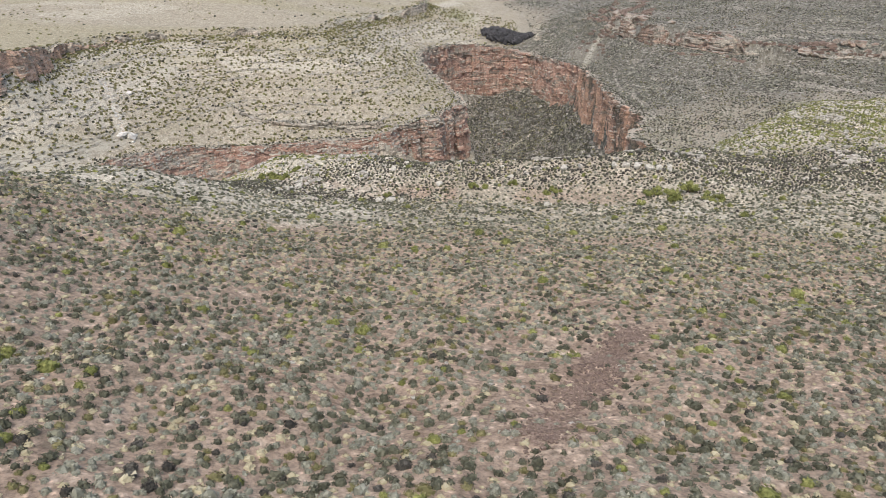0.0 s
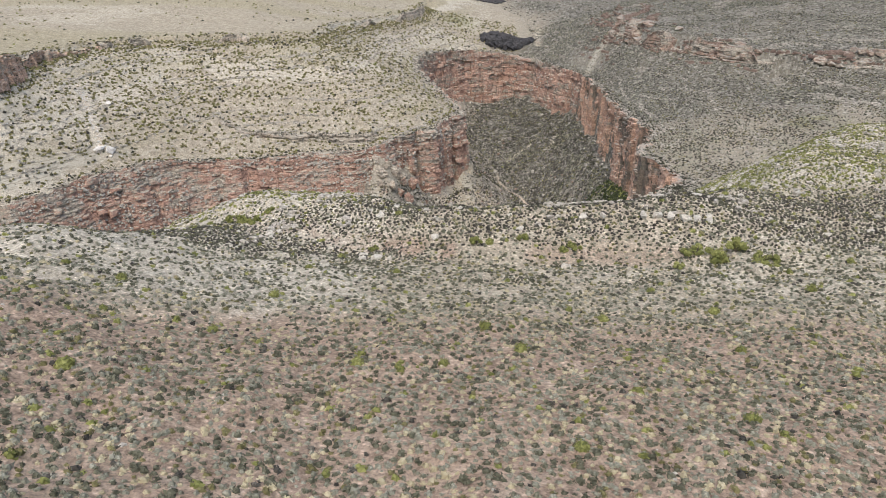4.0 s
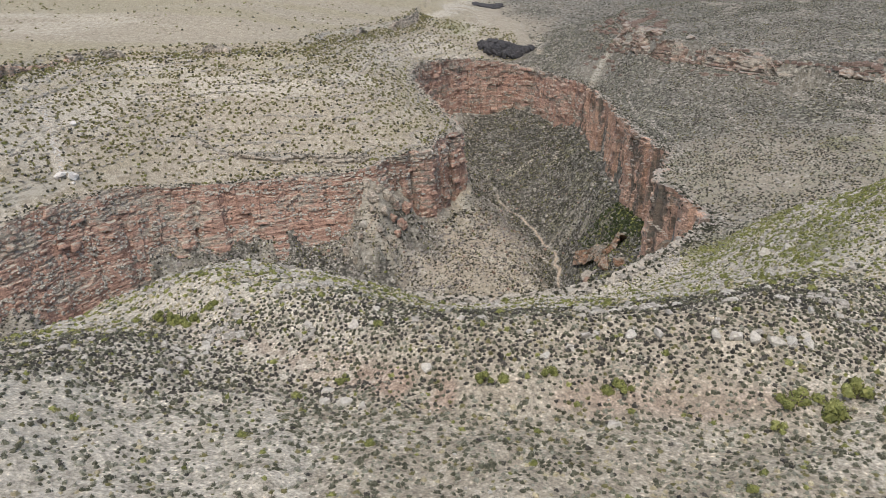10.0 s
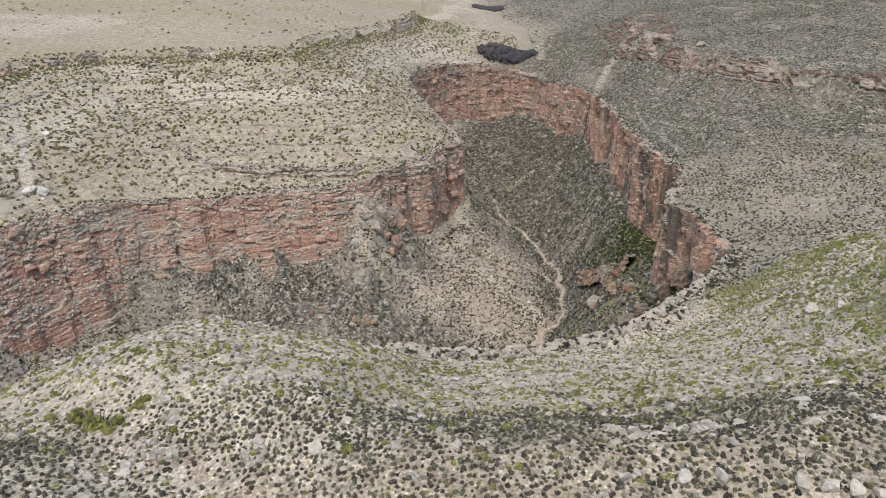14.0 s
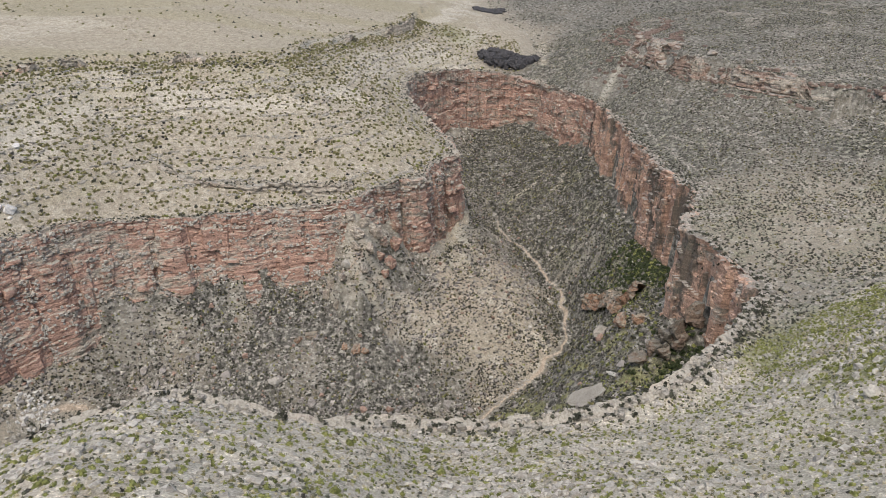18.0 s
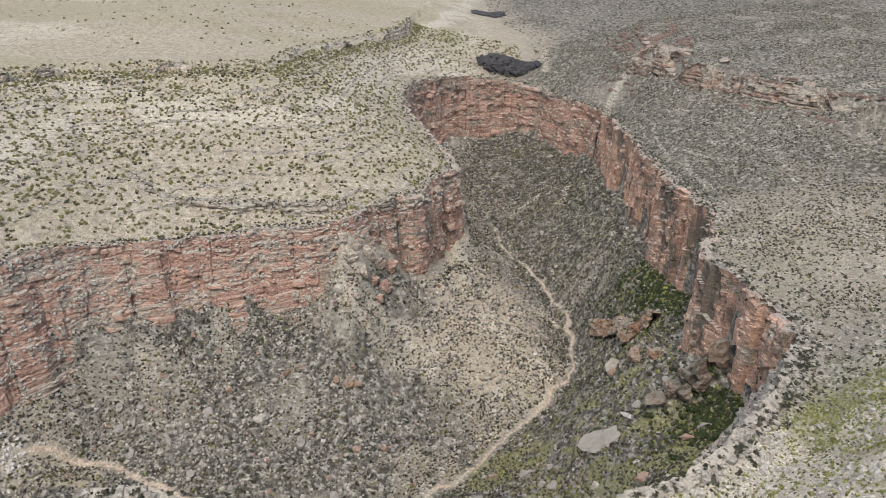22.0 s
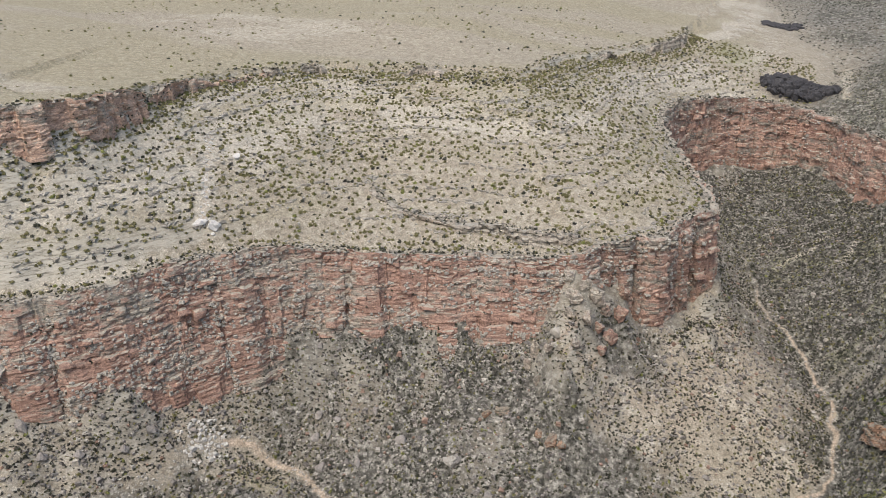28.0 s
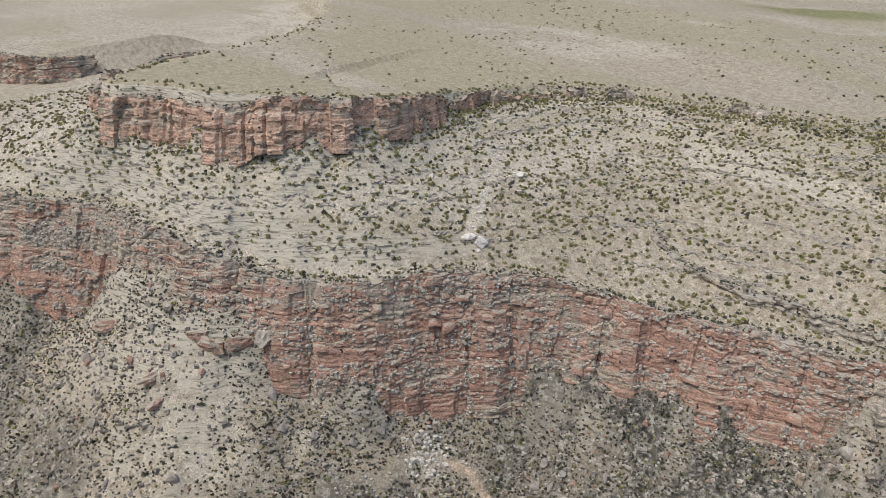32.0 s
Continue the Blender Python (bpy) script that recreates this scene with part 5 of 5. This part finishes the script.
# small pale tufts between the bushes of the mesa
p = field((-240, 30, 190, 430), 70000, lambda x, y: W(x, y) * (1 - track_zone(x, y)) * (mark("west", x, y) < 4) * (0.1 + 0.25 * clumps(x, y, 8, 96)))
stuff("mesa_tufts", "small olive tufts between the mesa's bushes", strew(SPECK_SHAPES, p, rng.uniform(0.2, 0.42, len(p)), rng.uniform(0.6, 0.9, len(p))), LEAF["olive"])

# thicket in the eastern wall's alcove, dense and near-black to stand for shade
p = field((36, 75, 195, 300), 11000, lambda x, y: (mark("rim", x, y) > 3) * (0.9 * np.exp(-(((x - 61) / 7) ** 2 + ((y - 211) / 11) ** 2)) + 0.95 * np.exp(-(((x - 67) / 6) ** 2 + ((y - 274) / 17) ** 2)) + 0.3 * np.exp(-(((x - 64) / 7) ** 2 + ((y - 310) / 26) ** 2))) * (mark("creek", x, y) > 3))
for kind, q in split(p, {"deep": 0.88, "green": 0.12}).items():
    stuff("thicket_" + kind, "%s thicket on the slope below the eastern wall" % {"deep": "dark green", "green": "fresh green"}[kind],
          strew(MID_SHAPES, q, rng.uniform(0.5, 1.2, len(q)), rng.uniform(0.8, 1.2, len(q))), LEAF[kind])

# white stones down the rockfall scar, and a heap of them by the track's end
p = field((-142, -110, 260, 294), 4500, lambda x, y: np.exp(-((x + 117 + 0.58 * (y - 261)) / 1.2) ** 2) * (0.25 + 0.5 * smooth(0.45, 0.6, vnoise(x / 3, y / 3, 98))))
stuff("scar_stones", "white broken stones down the rockfall scar", strew(STONES, p, rng.uniform(0.18, 0.55, len(p)), rng.uniform(0.5, 0.8, len(p)), 0.2), STONE_WHITE)
p = field((-112, -94, 218, 240), 500, lambda x, y: np.exp(-(((x + 103) / 4) ** 2 + ((y - 231) / 5) ** 2)))
stuff("track_stones", "white stones heaped beside the sandy track", strew(STONES, p, rng.uniform(0.3, 0.9, len(p)), rng.uniform(0.5, 0.9, len(p)), 0.2), STONE_WHITE)

# dark red gravel on the bare patch of the near slope
p = field((0, 14, 18, 38), 22000, lambda x, y: gravel_bed(x, y, 0.95) * (0.3 + 0.7 * clumps(x, y, 1.6, 101)))
stuff("dark_gravel", "dark reddish gravel stones on a bare patch", strew(STONES, p, rng.uniform(0.05, 0.14, len(p)), rng.uniform(0.5, 0.9, len(p)), 0.2), STONE_BROWN)


# ---------------------------------------------------------------- single things
def part(name, mesh, parent, label=""):
    ob = new(name, mesh)
    ob.parent = parent
    return tagged(ob, label) if label else ob


def stems_shape(seed, count=7):
    """Bent woody stems that fan out from the root, three-sided."""
    r = np.random.default_rng(seed)
    tri = []
    for _ in range(count):
        a, lean = r.uniform(0, 6.28), r.uniform(0.3, 0.9)
        d = np.array([np.cos(a) * lean, np.sin(a) * lean, 0.75])
        knots = [np.zeros(3), d * 0.35 + np.array([0, 0, 0.05]), d * 0.75 + r.normal(0, 0.06, 3)]
        for (p, w), (q, w2) in zip(zip(knots, (0.045, 0.03, 0.012)), list(zip(knots, (0.045, 0.03, 0.012)))[1:]):
            side = [np.array([np.cos(b), np.sin(b), 0]) for b in (0, 2.09, 4.19)]
            for k in range(3):
                n = (k + 1) % 3
                tri += [(p + side[k] * w, p + side[n] * w, q + side[n] * w2), (p + side[k] * w, q + side[n] * w2, q + side[k] * w2)]
    return np.array(tri)


def shrub_thing(name, label, category, group, kind, seed, leaves=130, leaf=0.12, lumps=6, flat=0.85):
    root = tagged(new(name), label, category, group)
    part("foliage", mesh_of(name + "_foliage", shrub_shape(seed, leaves, leaf, lumps=lumps, flat=flat, segments=9, rings=3), LEAF[kind]), root)
    part("woody_base", mesh_of(name + "_wood", stems_shape(seed + 1), TWIG), root, "grey woody stems")
    return root


def set_down(protos, places):
    """First use of each prototype moves it; the rest are copies. places: x, y, z, radius."""
    for i, (x, y, z, r) in enumerate(places):
        proto = protos[i % len(protos)]
        m = Matrix.Translation((x, y, z - 0.05 * r)) @ Matrix.Rotation(i * 2.399, 4, "Z") @ Matrix.Diagonal((r, r, r * (0.85 + 0.3 * ((i * 7) % 5) / 5), 1))
        if i < len(protos):
            proto.matrix_basis = m
        else:
            ob = copy_thing(proto, Matrix())
            ob.matrix_basis = m


SHRUB_WORDS = {"mid": ("blackbrush", "dark grey-green rounded blackbrush on stony soil"), "brown": ("brown_shrub", "small brownish dried shrub on reddish soil"),
               "grey": ("sagebrush", "pale grey-green sagebrush mound on stony soil"), "olive": ("olive_shrub", "olive-green rounded shrub on stony soil"),
               "straw": ("grass_tuft", "straw-coloured dry bunch grass on the soil"), "green": ("green_shrub", "fresh green low shrub on stony soil")}
for k, (kind, (name, label)) in enumerate(SHRUB_WORDS.items()):
    spots = [h[1:] for h in HERO if h[0] == kind]
    if len(spots) < 3:
        continue
    protos = [shrub_thing(name, label, "grass tuft" if kind == "straw" else "shrub", "shrubs on the near slope", kind, 900 + 20 * k + 3 * j,
                          flat=0.55 if kind == "straw" else 0.85) for j in range(3)]
    set_down(protos, spots)

# yellow-green bushes here and there on the near hill
spots = field((-45, 60, 28, 150), 420, lambda x, y: on_near(x, y) * (np.abs(x) < 8 + 0.6 * y) * 0.25)[:90]
rad = rng.uniform(0.4, 0.85, len(spots))
set_down([shrub_thing("rabbitbrush", "bright yellow-green rabbitbrush among grey shrubs", "shrub", "yellow-green bushes", "green", 990 + 3 * j) for j in range(3)],
         [(*p, r) for p, r in zip(spots, rad)])


def bush_thing(name, label, kind, seed):
    """A larger bush: several stems and a broken crown of many leaf clumps."""
    root = tagged(new(name), label, "bush", "green bushes")
    r = np.random.default_rng(seed)
    tris = []
    for k in range(9):
        a, d = r.uniform(0, 6.28), r.uniform(0.15, 0.68)
        s = r.uniform(0.3, 0.5)
        clump = shrub_shape(seed + 10 + k, 42, 0.2, lumps=4, flat=1.0, ragged=0.4, segments=6, rings=3)
        tris.append(clump * s + np.array([np.cos(a) * d, np.sin(a) * d, r.uniform(0.05, 0.5)]))
    part("crown", mesh_of(name + "_crown", np.concatenate(tris), LEAF[kind]), root)
    part("woody_base", mesh_of(name + "_wood", stems_shape(seed + 1, 9), TWIG), root, "grey woody stems")
    return root


def at(x, y, r):
    return (x, y, float(ground_z(np.array([x]), np.array([y]))[0]), r)


set_down([bush_thing("catclaw_bush", "dense bright green bush in the dry wash", "green", 1100 + 30 * j) for j in range(3)],
         [at(26.2, 84.4, 1.7), at(28.6, 83.6, 2.0), at(30.6, 84.8, 1.5), at(32.4, 82.4, 1.6), at(34.0, 83.5, 1.2), at(24.0, 82.0, 0.9),
          at(14.5, 87.5, 1.1), at(9.0, 88.6, 0.9), at(4.0, 88.0, 1.0), at(-25.0, 104.9, 1.9), at(-22.6, 107.0, 1.1), at(-27.5, 106.5, 1.2), at(-7.5, 91.5, 0.9),
          at(46.3, 125.0, 1.2), at(40.0, 131.0, 0.9), at(58.0, 150.0, 1.1), at(36.0, 112.0, 0.9)])
# bushes below the eastern cliff, the shade there painted into their foliage
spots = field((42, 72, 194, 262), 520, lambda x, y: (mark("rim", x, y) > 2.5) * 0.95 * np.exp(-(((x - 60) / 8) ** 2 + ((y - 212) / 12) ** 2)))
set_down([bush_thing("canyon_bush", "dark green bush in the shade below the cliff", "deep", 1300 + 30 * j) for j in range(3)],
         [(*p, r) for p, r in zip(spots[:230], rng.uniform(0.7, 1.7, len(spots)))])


# ---------------------------------------------------------------- boulders and slabs
def boulder_mesh(name, seed, material, cuts=13, detail=2):
    """A weathered block: a ball cut flat by many planes, then roughened."""
    r = np.random.default_rng(seed)
    bm = bmesh.new()
    bmesh.ops.create_icosphere(bm, subdivisions=detail, radius=1.0)
    planes = []
    for _ in range(cuts):
        n = r.normal(size=3)
        planes.append((Vector(n / np.linalg.norm(n)), r.uniform(0.42, 0.8)))
    for v in bm.verts:
        for n, d in planes:
            over = v.co.dot(n) - d
            if over > 0:
                v.co -= n * over * 0.94
        v.co += v.co.normalized() * (0.2 * noise.noise(v.co * 2.3 + Vector((seed, 0, 0))) + 0.16 * noise.noise(v.co * 5.3 + Vector((0, seed, 0))) + 0.09 * noise.noise(v.co * 11.0))
        v.co.z += 0.05 * math.sin(v.co.z * 17 + seed)
    mesh = bpy.data.meshes.new(name)
    bm.to_mesh(mesh)
    bm.free()
    mesh.materials.append(material)
    return mesh


def slope_turn(x, y):
    e = 1.5
    z = ground_z(np.array([x - e, x + e, x, x]), np.array([y, y, y - e, y + e]))
    n = Vector((z[0] - z[1], z[2] - z[3], 2 * e)).normalized()
    return n.to_track_quat("Z", "Y").to_matrix().to_4x4()


BOULDERS = {}


def boulder(name, label, x, y, size, material, seed, spin=0.0, group="", lift=0.25, lean=True, fine=False):
    key = (material.name, seed % 7, fine)
    if key not in BOULDERS:
        BOULDERS[key] = boulder_mesh("boulder", 2000 + 11 * (seed % 7), material, 16 if fine else 13, 3 if fine else 2)
    ob = tagged(new(name, BOULDERS[key]), label, "rock", group)
    z = at(x, y, 0)[2]
    ob.matrix_basis = Matrix.Translation((x, y, z + lift * size[2])) @ (slope_turn(x, y) if lean else Matrix()) @ Matrix.Rotation(spin, 4, "Z") @ Matrix.Diagonal((*size, 1))
    return ob


boulder("white_boulder", "white boulder at the foot of the rockfall scar", -117.2, 259.6, (2.1, 1.8, 1.7), STONE_WHITE, 1, 0.3, "white boulders")
boulder("white_boulder", "white boulder close to the cliff edge", -114.2, 261.4, (1.9, 2.0, 1.6), STONE_WHITE, 2, 1.1, "white boulders")
boulder("white_boulder", "small white boulder on the cliff edge", -113.6, 259.6, (0.8, 0.7, 0.6), STONE_WHITE, 3, 2.0, "white boulders")
boulder("white_boulder", "flat white boulder on the mesa slope", -123.8, 287.8, (2.2, 1.3, 1.0), STONE_WHITE, 4, 0.2, "white boulders")
boulder("pale_boulder", "pale boulder on the stony mesa slope", -134.9, 263.7, (1.6, 1.0, 0.8), STONE_PALE, 5, 0.9, "pale boulders")
boulder("grey_boulder", "large rounded grey boulder on the rocky spur", -25.4, 279.9, (2.1, 1.9, 2.4), STONE_PALE, 6, 0.4, "spur rocks", 0.5)
SPUR = [(-17.1, 290.2, 3.2, 2.4, 3.6), (-14.8, 290.5, 2.6, 1.8, 3.0), (-18.3, 284.1, 2.4, 2.0, 3.0), (-23, 282.4, 2.2, 1.8, 2.8), (-10.8, 293.3, 2.6, 1.8, 3.6), (-12.3, 287.6, 2.4, 1.6, 3.4), (-13.7, 282.7, 2.0, 1.6, 2.6),
        (-30.4, 278, 1.6, 1.5, 4.2), (-31.9, 275.2, 1.5, 1.3, 3.6), (-28.1, 271.4, 1.5, 1.2, 2.4), (-20.4, 278.2, 2.0, 1.6, 2.2), (-15.4, 285.9, 2.0, 1.5, 2.4), (-22.4, 286.3, 2.4, 2.0, 3.0), (-26.5, 274.8, 1.6, 1.4, 2.4),
        (-25.2, 290.6, 2.6, 2.0, 2.6), (-28, 285, 2.0, 1.7, 3.0), (-20, 290, 2.2, 1.6, 2.8), (-17, 279, 1.5, 1.2, 1.8), (-11, 299.8, 2.4, 1.8, 3.0)]
for i, (x, y, a, b, c) in enumerate(SPUR):
    red = i in (1, 4, 5, 6, 11, 18)
    boulder("spur_rock", "broken %s sandstone crag on the rocky spur" % ("red" if red else "pale grey"), x, y, (a, b, c), ROCK_WEST if red else ROCK_PALE, 10 + i, i * 0.8, "spur rocks", 0.35, False, True)
for i, (x, y, a, b, c) in enumerate([(-35.3, 263.1, 3.0, 1.6, 1.9), (-38.5, 261.5, 1.8, 1.3, 1.4), (-21.2, 258, 3.2, 1.7, 2.0), (-18.4, 257, 1.6, 1.3, 1.4), (-24.5, 259.5, 1.4, 1.2, 1.2)]):
    boulder("slope_crag", "red-brown sandstone crag jutting from the rubble slope", x, y, (a, b, c), ROCK_BLOCK, 130 + i, 0.3 + 0.5 * i, "slope crags", 0.3, False, True)
boulder("rock_slab", "broad flat grey slab on the green canyon slope", 39.2, 219, (7.6, 4.4, 0.6), STONE_BED, 21, 1.1, "slabs", 0.3, True, True)
boulder("rock_slab", "narrow pale slab on the green canyon slope", 45.7, 224, (3.6, 1.0, 0.5), STONE_PALE, 22, 0.7, "slabs", 0.35)
for i, (x, y, a, b, c) in enumerate([(51, 219.6, 3.0, 2.2, 2.6), (54, 220, 3.4, 2.4, 3.4), (57, 220.6, 3.8, 2.6, 4.0), (60, 221.2, 4.0, 2.8, 4.6), (63, 222, 4.0, 2.8, 5.0), (55.5, 218, 2.4, 1.8, 3.0), (59.5, 219, 2.6, 2.0, 3.4)]):
    boulder("rock_hump", "dark sandstone hump among bushes below the eastern cliff", x, y, (a * 1.15, b * 1.05, c * 0.9), ROCK_HUMP, 23 + i, 0.2 + 0.1 * i, "outcrops", 0.15, False, True)
boulder("rock_outcrop", "grey and orange sandstone block above the creek", 51.7, 242, (3.0, 2.6, 3.6), ROCK_BLOCK, 26, 1.2, "outcrops", 0.3, False, True)
boulder("rock_outcrop", "grey and orange sandstone block above the creek", 55.2, 239.5, (2.6, 2.2, 2.8), ROCK_BLOCK, 25, 0.2, "outcrops", 0.3, False, True)
boulder("rock_outcrop", "rounded grey sandstone block above the creek", 47.5, 246, (3.2, 2.4, 2.4), STONE_BED, 27, 0.7, "outcrops", 0.3, False, True)
# crags on the brow of the eastern hill
for i, (x, y, _) in enumerate(field((90, 190, 292, 450), 900, lambda x, y: E(x, y) * np.exp(-((mark("east", x, y) - 1.5) / 4.0) ** 2) * smooth(0.42, 0.56, fbm(x / 12, y / 12, 111, 2)))[:110]):
    a = 1.2 + 2.0 * ((i * 31) % 19) / 19
    boulder("hill_crag", "weathered red and grey sandstone crag on the hill's brow", x, y, (a * 1.3, a, a * 0.9), ROCK_LEDGE, 700 + i, i * 1.1, "hill crags", 0.3, False, i % 3 == 0)
boulder("grey_boulder", "big grey block low on the rubble slope", -43.2, 246.4, (2.2, 1.8, 1.6), STONE_PALE, 28, 0.4, "fallen blocks", 0.35, False, True)
for i, (x, y, a, b, c) in enumerate([(-147, 200.6, 5.0, 2.2, 2.6), (-151, 199, 4.0, 2.0, 2.2), (-142, 206, 4.4, 2.2, 3.0), (-176, 187.5, 4.0, 2.2, 2.2), (-153, 187, 4.2, 1.8, 1.8), (-148, 186, 3.0, 1.6, 1.6),
                                     (-139, 211, 4.0, 2.4, 4.0), (-136, 214, 3.4, 2.2, 4.4), (-160, 197, 3.0, 1.8, 1.8)]):
    boulder("red_crag", "red and grey sandstone crag standing out of the rubble", x, y, (a, b, c), ROCK_WEST if i < 6 else STONE_BED, 80 + i, 0.4 + 0.3 * i, "red crags", 0.3, False, True)
for i, (x, y, a, b, c) in enumerate([(-6.7, 87.2, 0.9, 0.7, 0.6), (-5.2, 86.6, 0.6, 0.5, 0.5), (-8.2, 88.0, 0.6, 0.6, 0.4), (-5.3, 97.1, 0.5, 0.4, 0.3), (-5.2, 100.6, 0.6, 0.5, 0.3),
                                     (24.0, 90.9, 0.9, 0.6, 0.6), (25.4, 90.6, 0.9, 0.6, 0.6), (26.8, 90.3, 1.0, 0.6, 0.6), (28.2, 90.2, 0.9, 0.6, 0.5), (22.6, 91.2, 0.8, 0.5, 0.5), (29.6, 90.3, 0.8, 0.6, 0.5),
                                     (27.5, 101.5, 1.6, 0.8, 0.4), (12.9, 83.2, 0.9, 0.5, 0.5), (16.2, 92.7, 1.0, 0.6, 0.5), (18.4, 92.4, 0.8, 0.6, 0.5), (50.3, 135.5, 1.6, 1.0, 0.8), (48.8, 138.5, 1.1, 0.9, 1.1),
                                     (28.2, 118.2, 1.4, 0.7, 0.4)]):
    boulder("pale_rock", "pale weathered limestone rock on the near hill", x, y, (a * 0.95, b * 0.85, c * 1.25), STONE_PALE, 40 + i, i * 1.3, "near hill rocks")
spots = seen_from_air(field((-50, 85, 90, 185), 1500, lambda x, y: on_near(x, y) * smooth(0.5, 0.62, fbm(x / 7, y / 7, 13)) * 0.55))[:170]
for i, (x, y, z) in enumerate(spots):
    s = 0.22 + 0.42 * ((i * 37) % 19) / 19
    boulder("limestone_slab", "flat pale limestone slab set in the hillside", x, y, (s * 1.4, s * 0.95, s * 0.7), STONE_PALE, 70 + i, i * 0.7, "hillside slabs", 0.2)
spots = field((-200, 60, 170, 440), 3000, lambda x, y: (mark("rim", x, y) > 10) * (mark("creek", x, y) > 3) * (1 - 0.8 * scree_zone(x, y)) * 0.2)[:130]
for i, (x, y, z) in enumerate(spots):
    s = 0.8 + 1.3 * ((i * 29) % 17) / 17
    boulder("fallen_block", "fallen %s sandstone block on the rubble slope" % ("grey" if i % 5 else "red"), x, y, (s, s * 0.8, s * 0.75), STONE_GREY if i % 5 else STONE_RED, 300 + i, i * 0.9, "fallen blocks", 0.3)
spots = field((16, 66, 462, 496), 2100, lambda x, y: (mark("rim", x, y) < 0.5) * smooth(1.25, 0.75, ((x - 41) / 15) ** 2 + ((y - 478) / 8.5) ** 2))
rng.shuffle(spots)
for i, (x, y, z) in enumerate(spots[:300]):
    s = 0.8 + 1.9 * ((i * 29) % 17) / 17
    boulder("lava_block", "black lava block in a heap at the canyon's head", x, y, (s * 1.15, s, s * 1.3), STONE_LAVA, 500 + i, i * 0.9, "lava blocks", 0.4, False)
spots = field((28, 48, 591, 603), 70, lambda x, y: 0.8 + 0 * x)
for i, (x, y, z) in enumerate(spots):
    boulder("lava_block", "black lava block beside the upper wash", x, y, (2.2, 1.6, 1.3), STONE_LAVA, 800 + i, i * 0.9, "lava blocks", 0.3)


# ---------------------------------------------------------------- loose blocks of the cliffs
def cliff_blocks(name, count, seed):
    ob, face, out, high, line = FACES[name]
    r = np.random.default_rng(seed)
    shapes = [mesh_of("block", stone_shape(600 + k), ob.data.materials[0], shared=True) for k in range(8)]
    rows = face.shape[1]
    seen = np.where((face[:, 0, 0] > -215) & (face[:, 0, 1] > 170))[0]
    for i in range(count):
        c = seen[r.integers(0, len(seen))]
        k = int(r.uniform(0.03, 0.88) * rows * high[c] / (high[c] + 4))
        x, y, z = face[c, k]
        size = r.uniform(0.45, 1.0) * (1 + (r.uniform() < 0.12))
        b = new("block", shapes[i % 8])
        b.parent = ob
        b.matrix_basis = (Matrix.Translation((x + out[c, 0] * 0.1, y + out[c, 1] * 0.1, z)) @ Matrix.Rotation(math.atan2(out[c, 1], out[c, 0]) + r.normal(0, 0.2), 4, "Z")
                          @ Matrix.Diagonal((size * 0.8, size * r.uniform(1.0, 2.0), size * r.uniform(0.5, 1.0), 1)))


cliff_blocks("cliff_west", 300, 1)
cliff_blocks("cliff_butte", 150, 2)
cliff_blocks("cliff_north", 130, 3)
cliff_blocks("cliff_east", 110, 4)
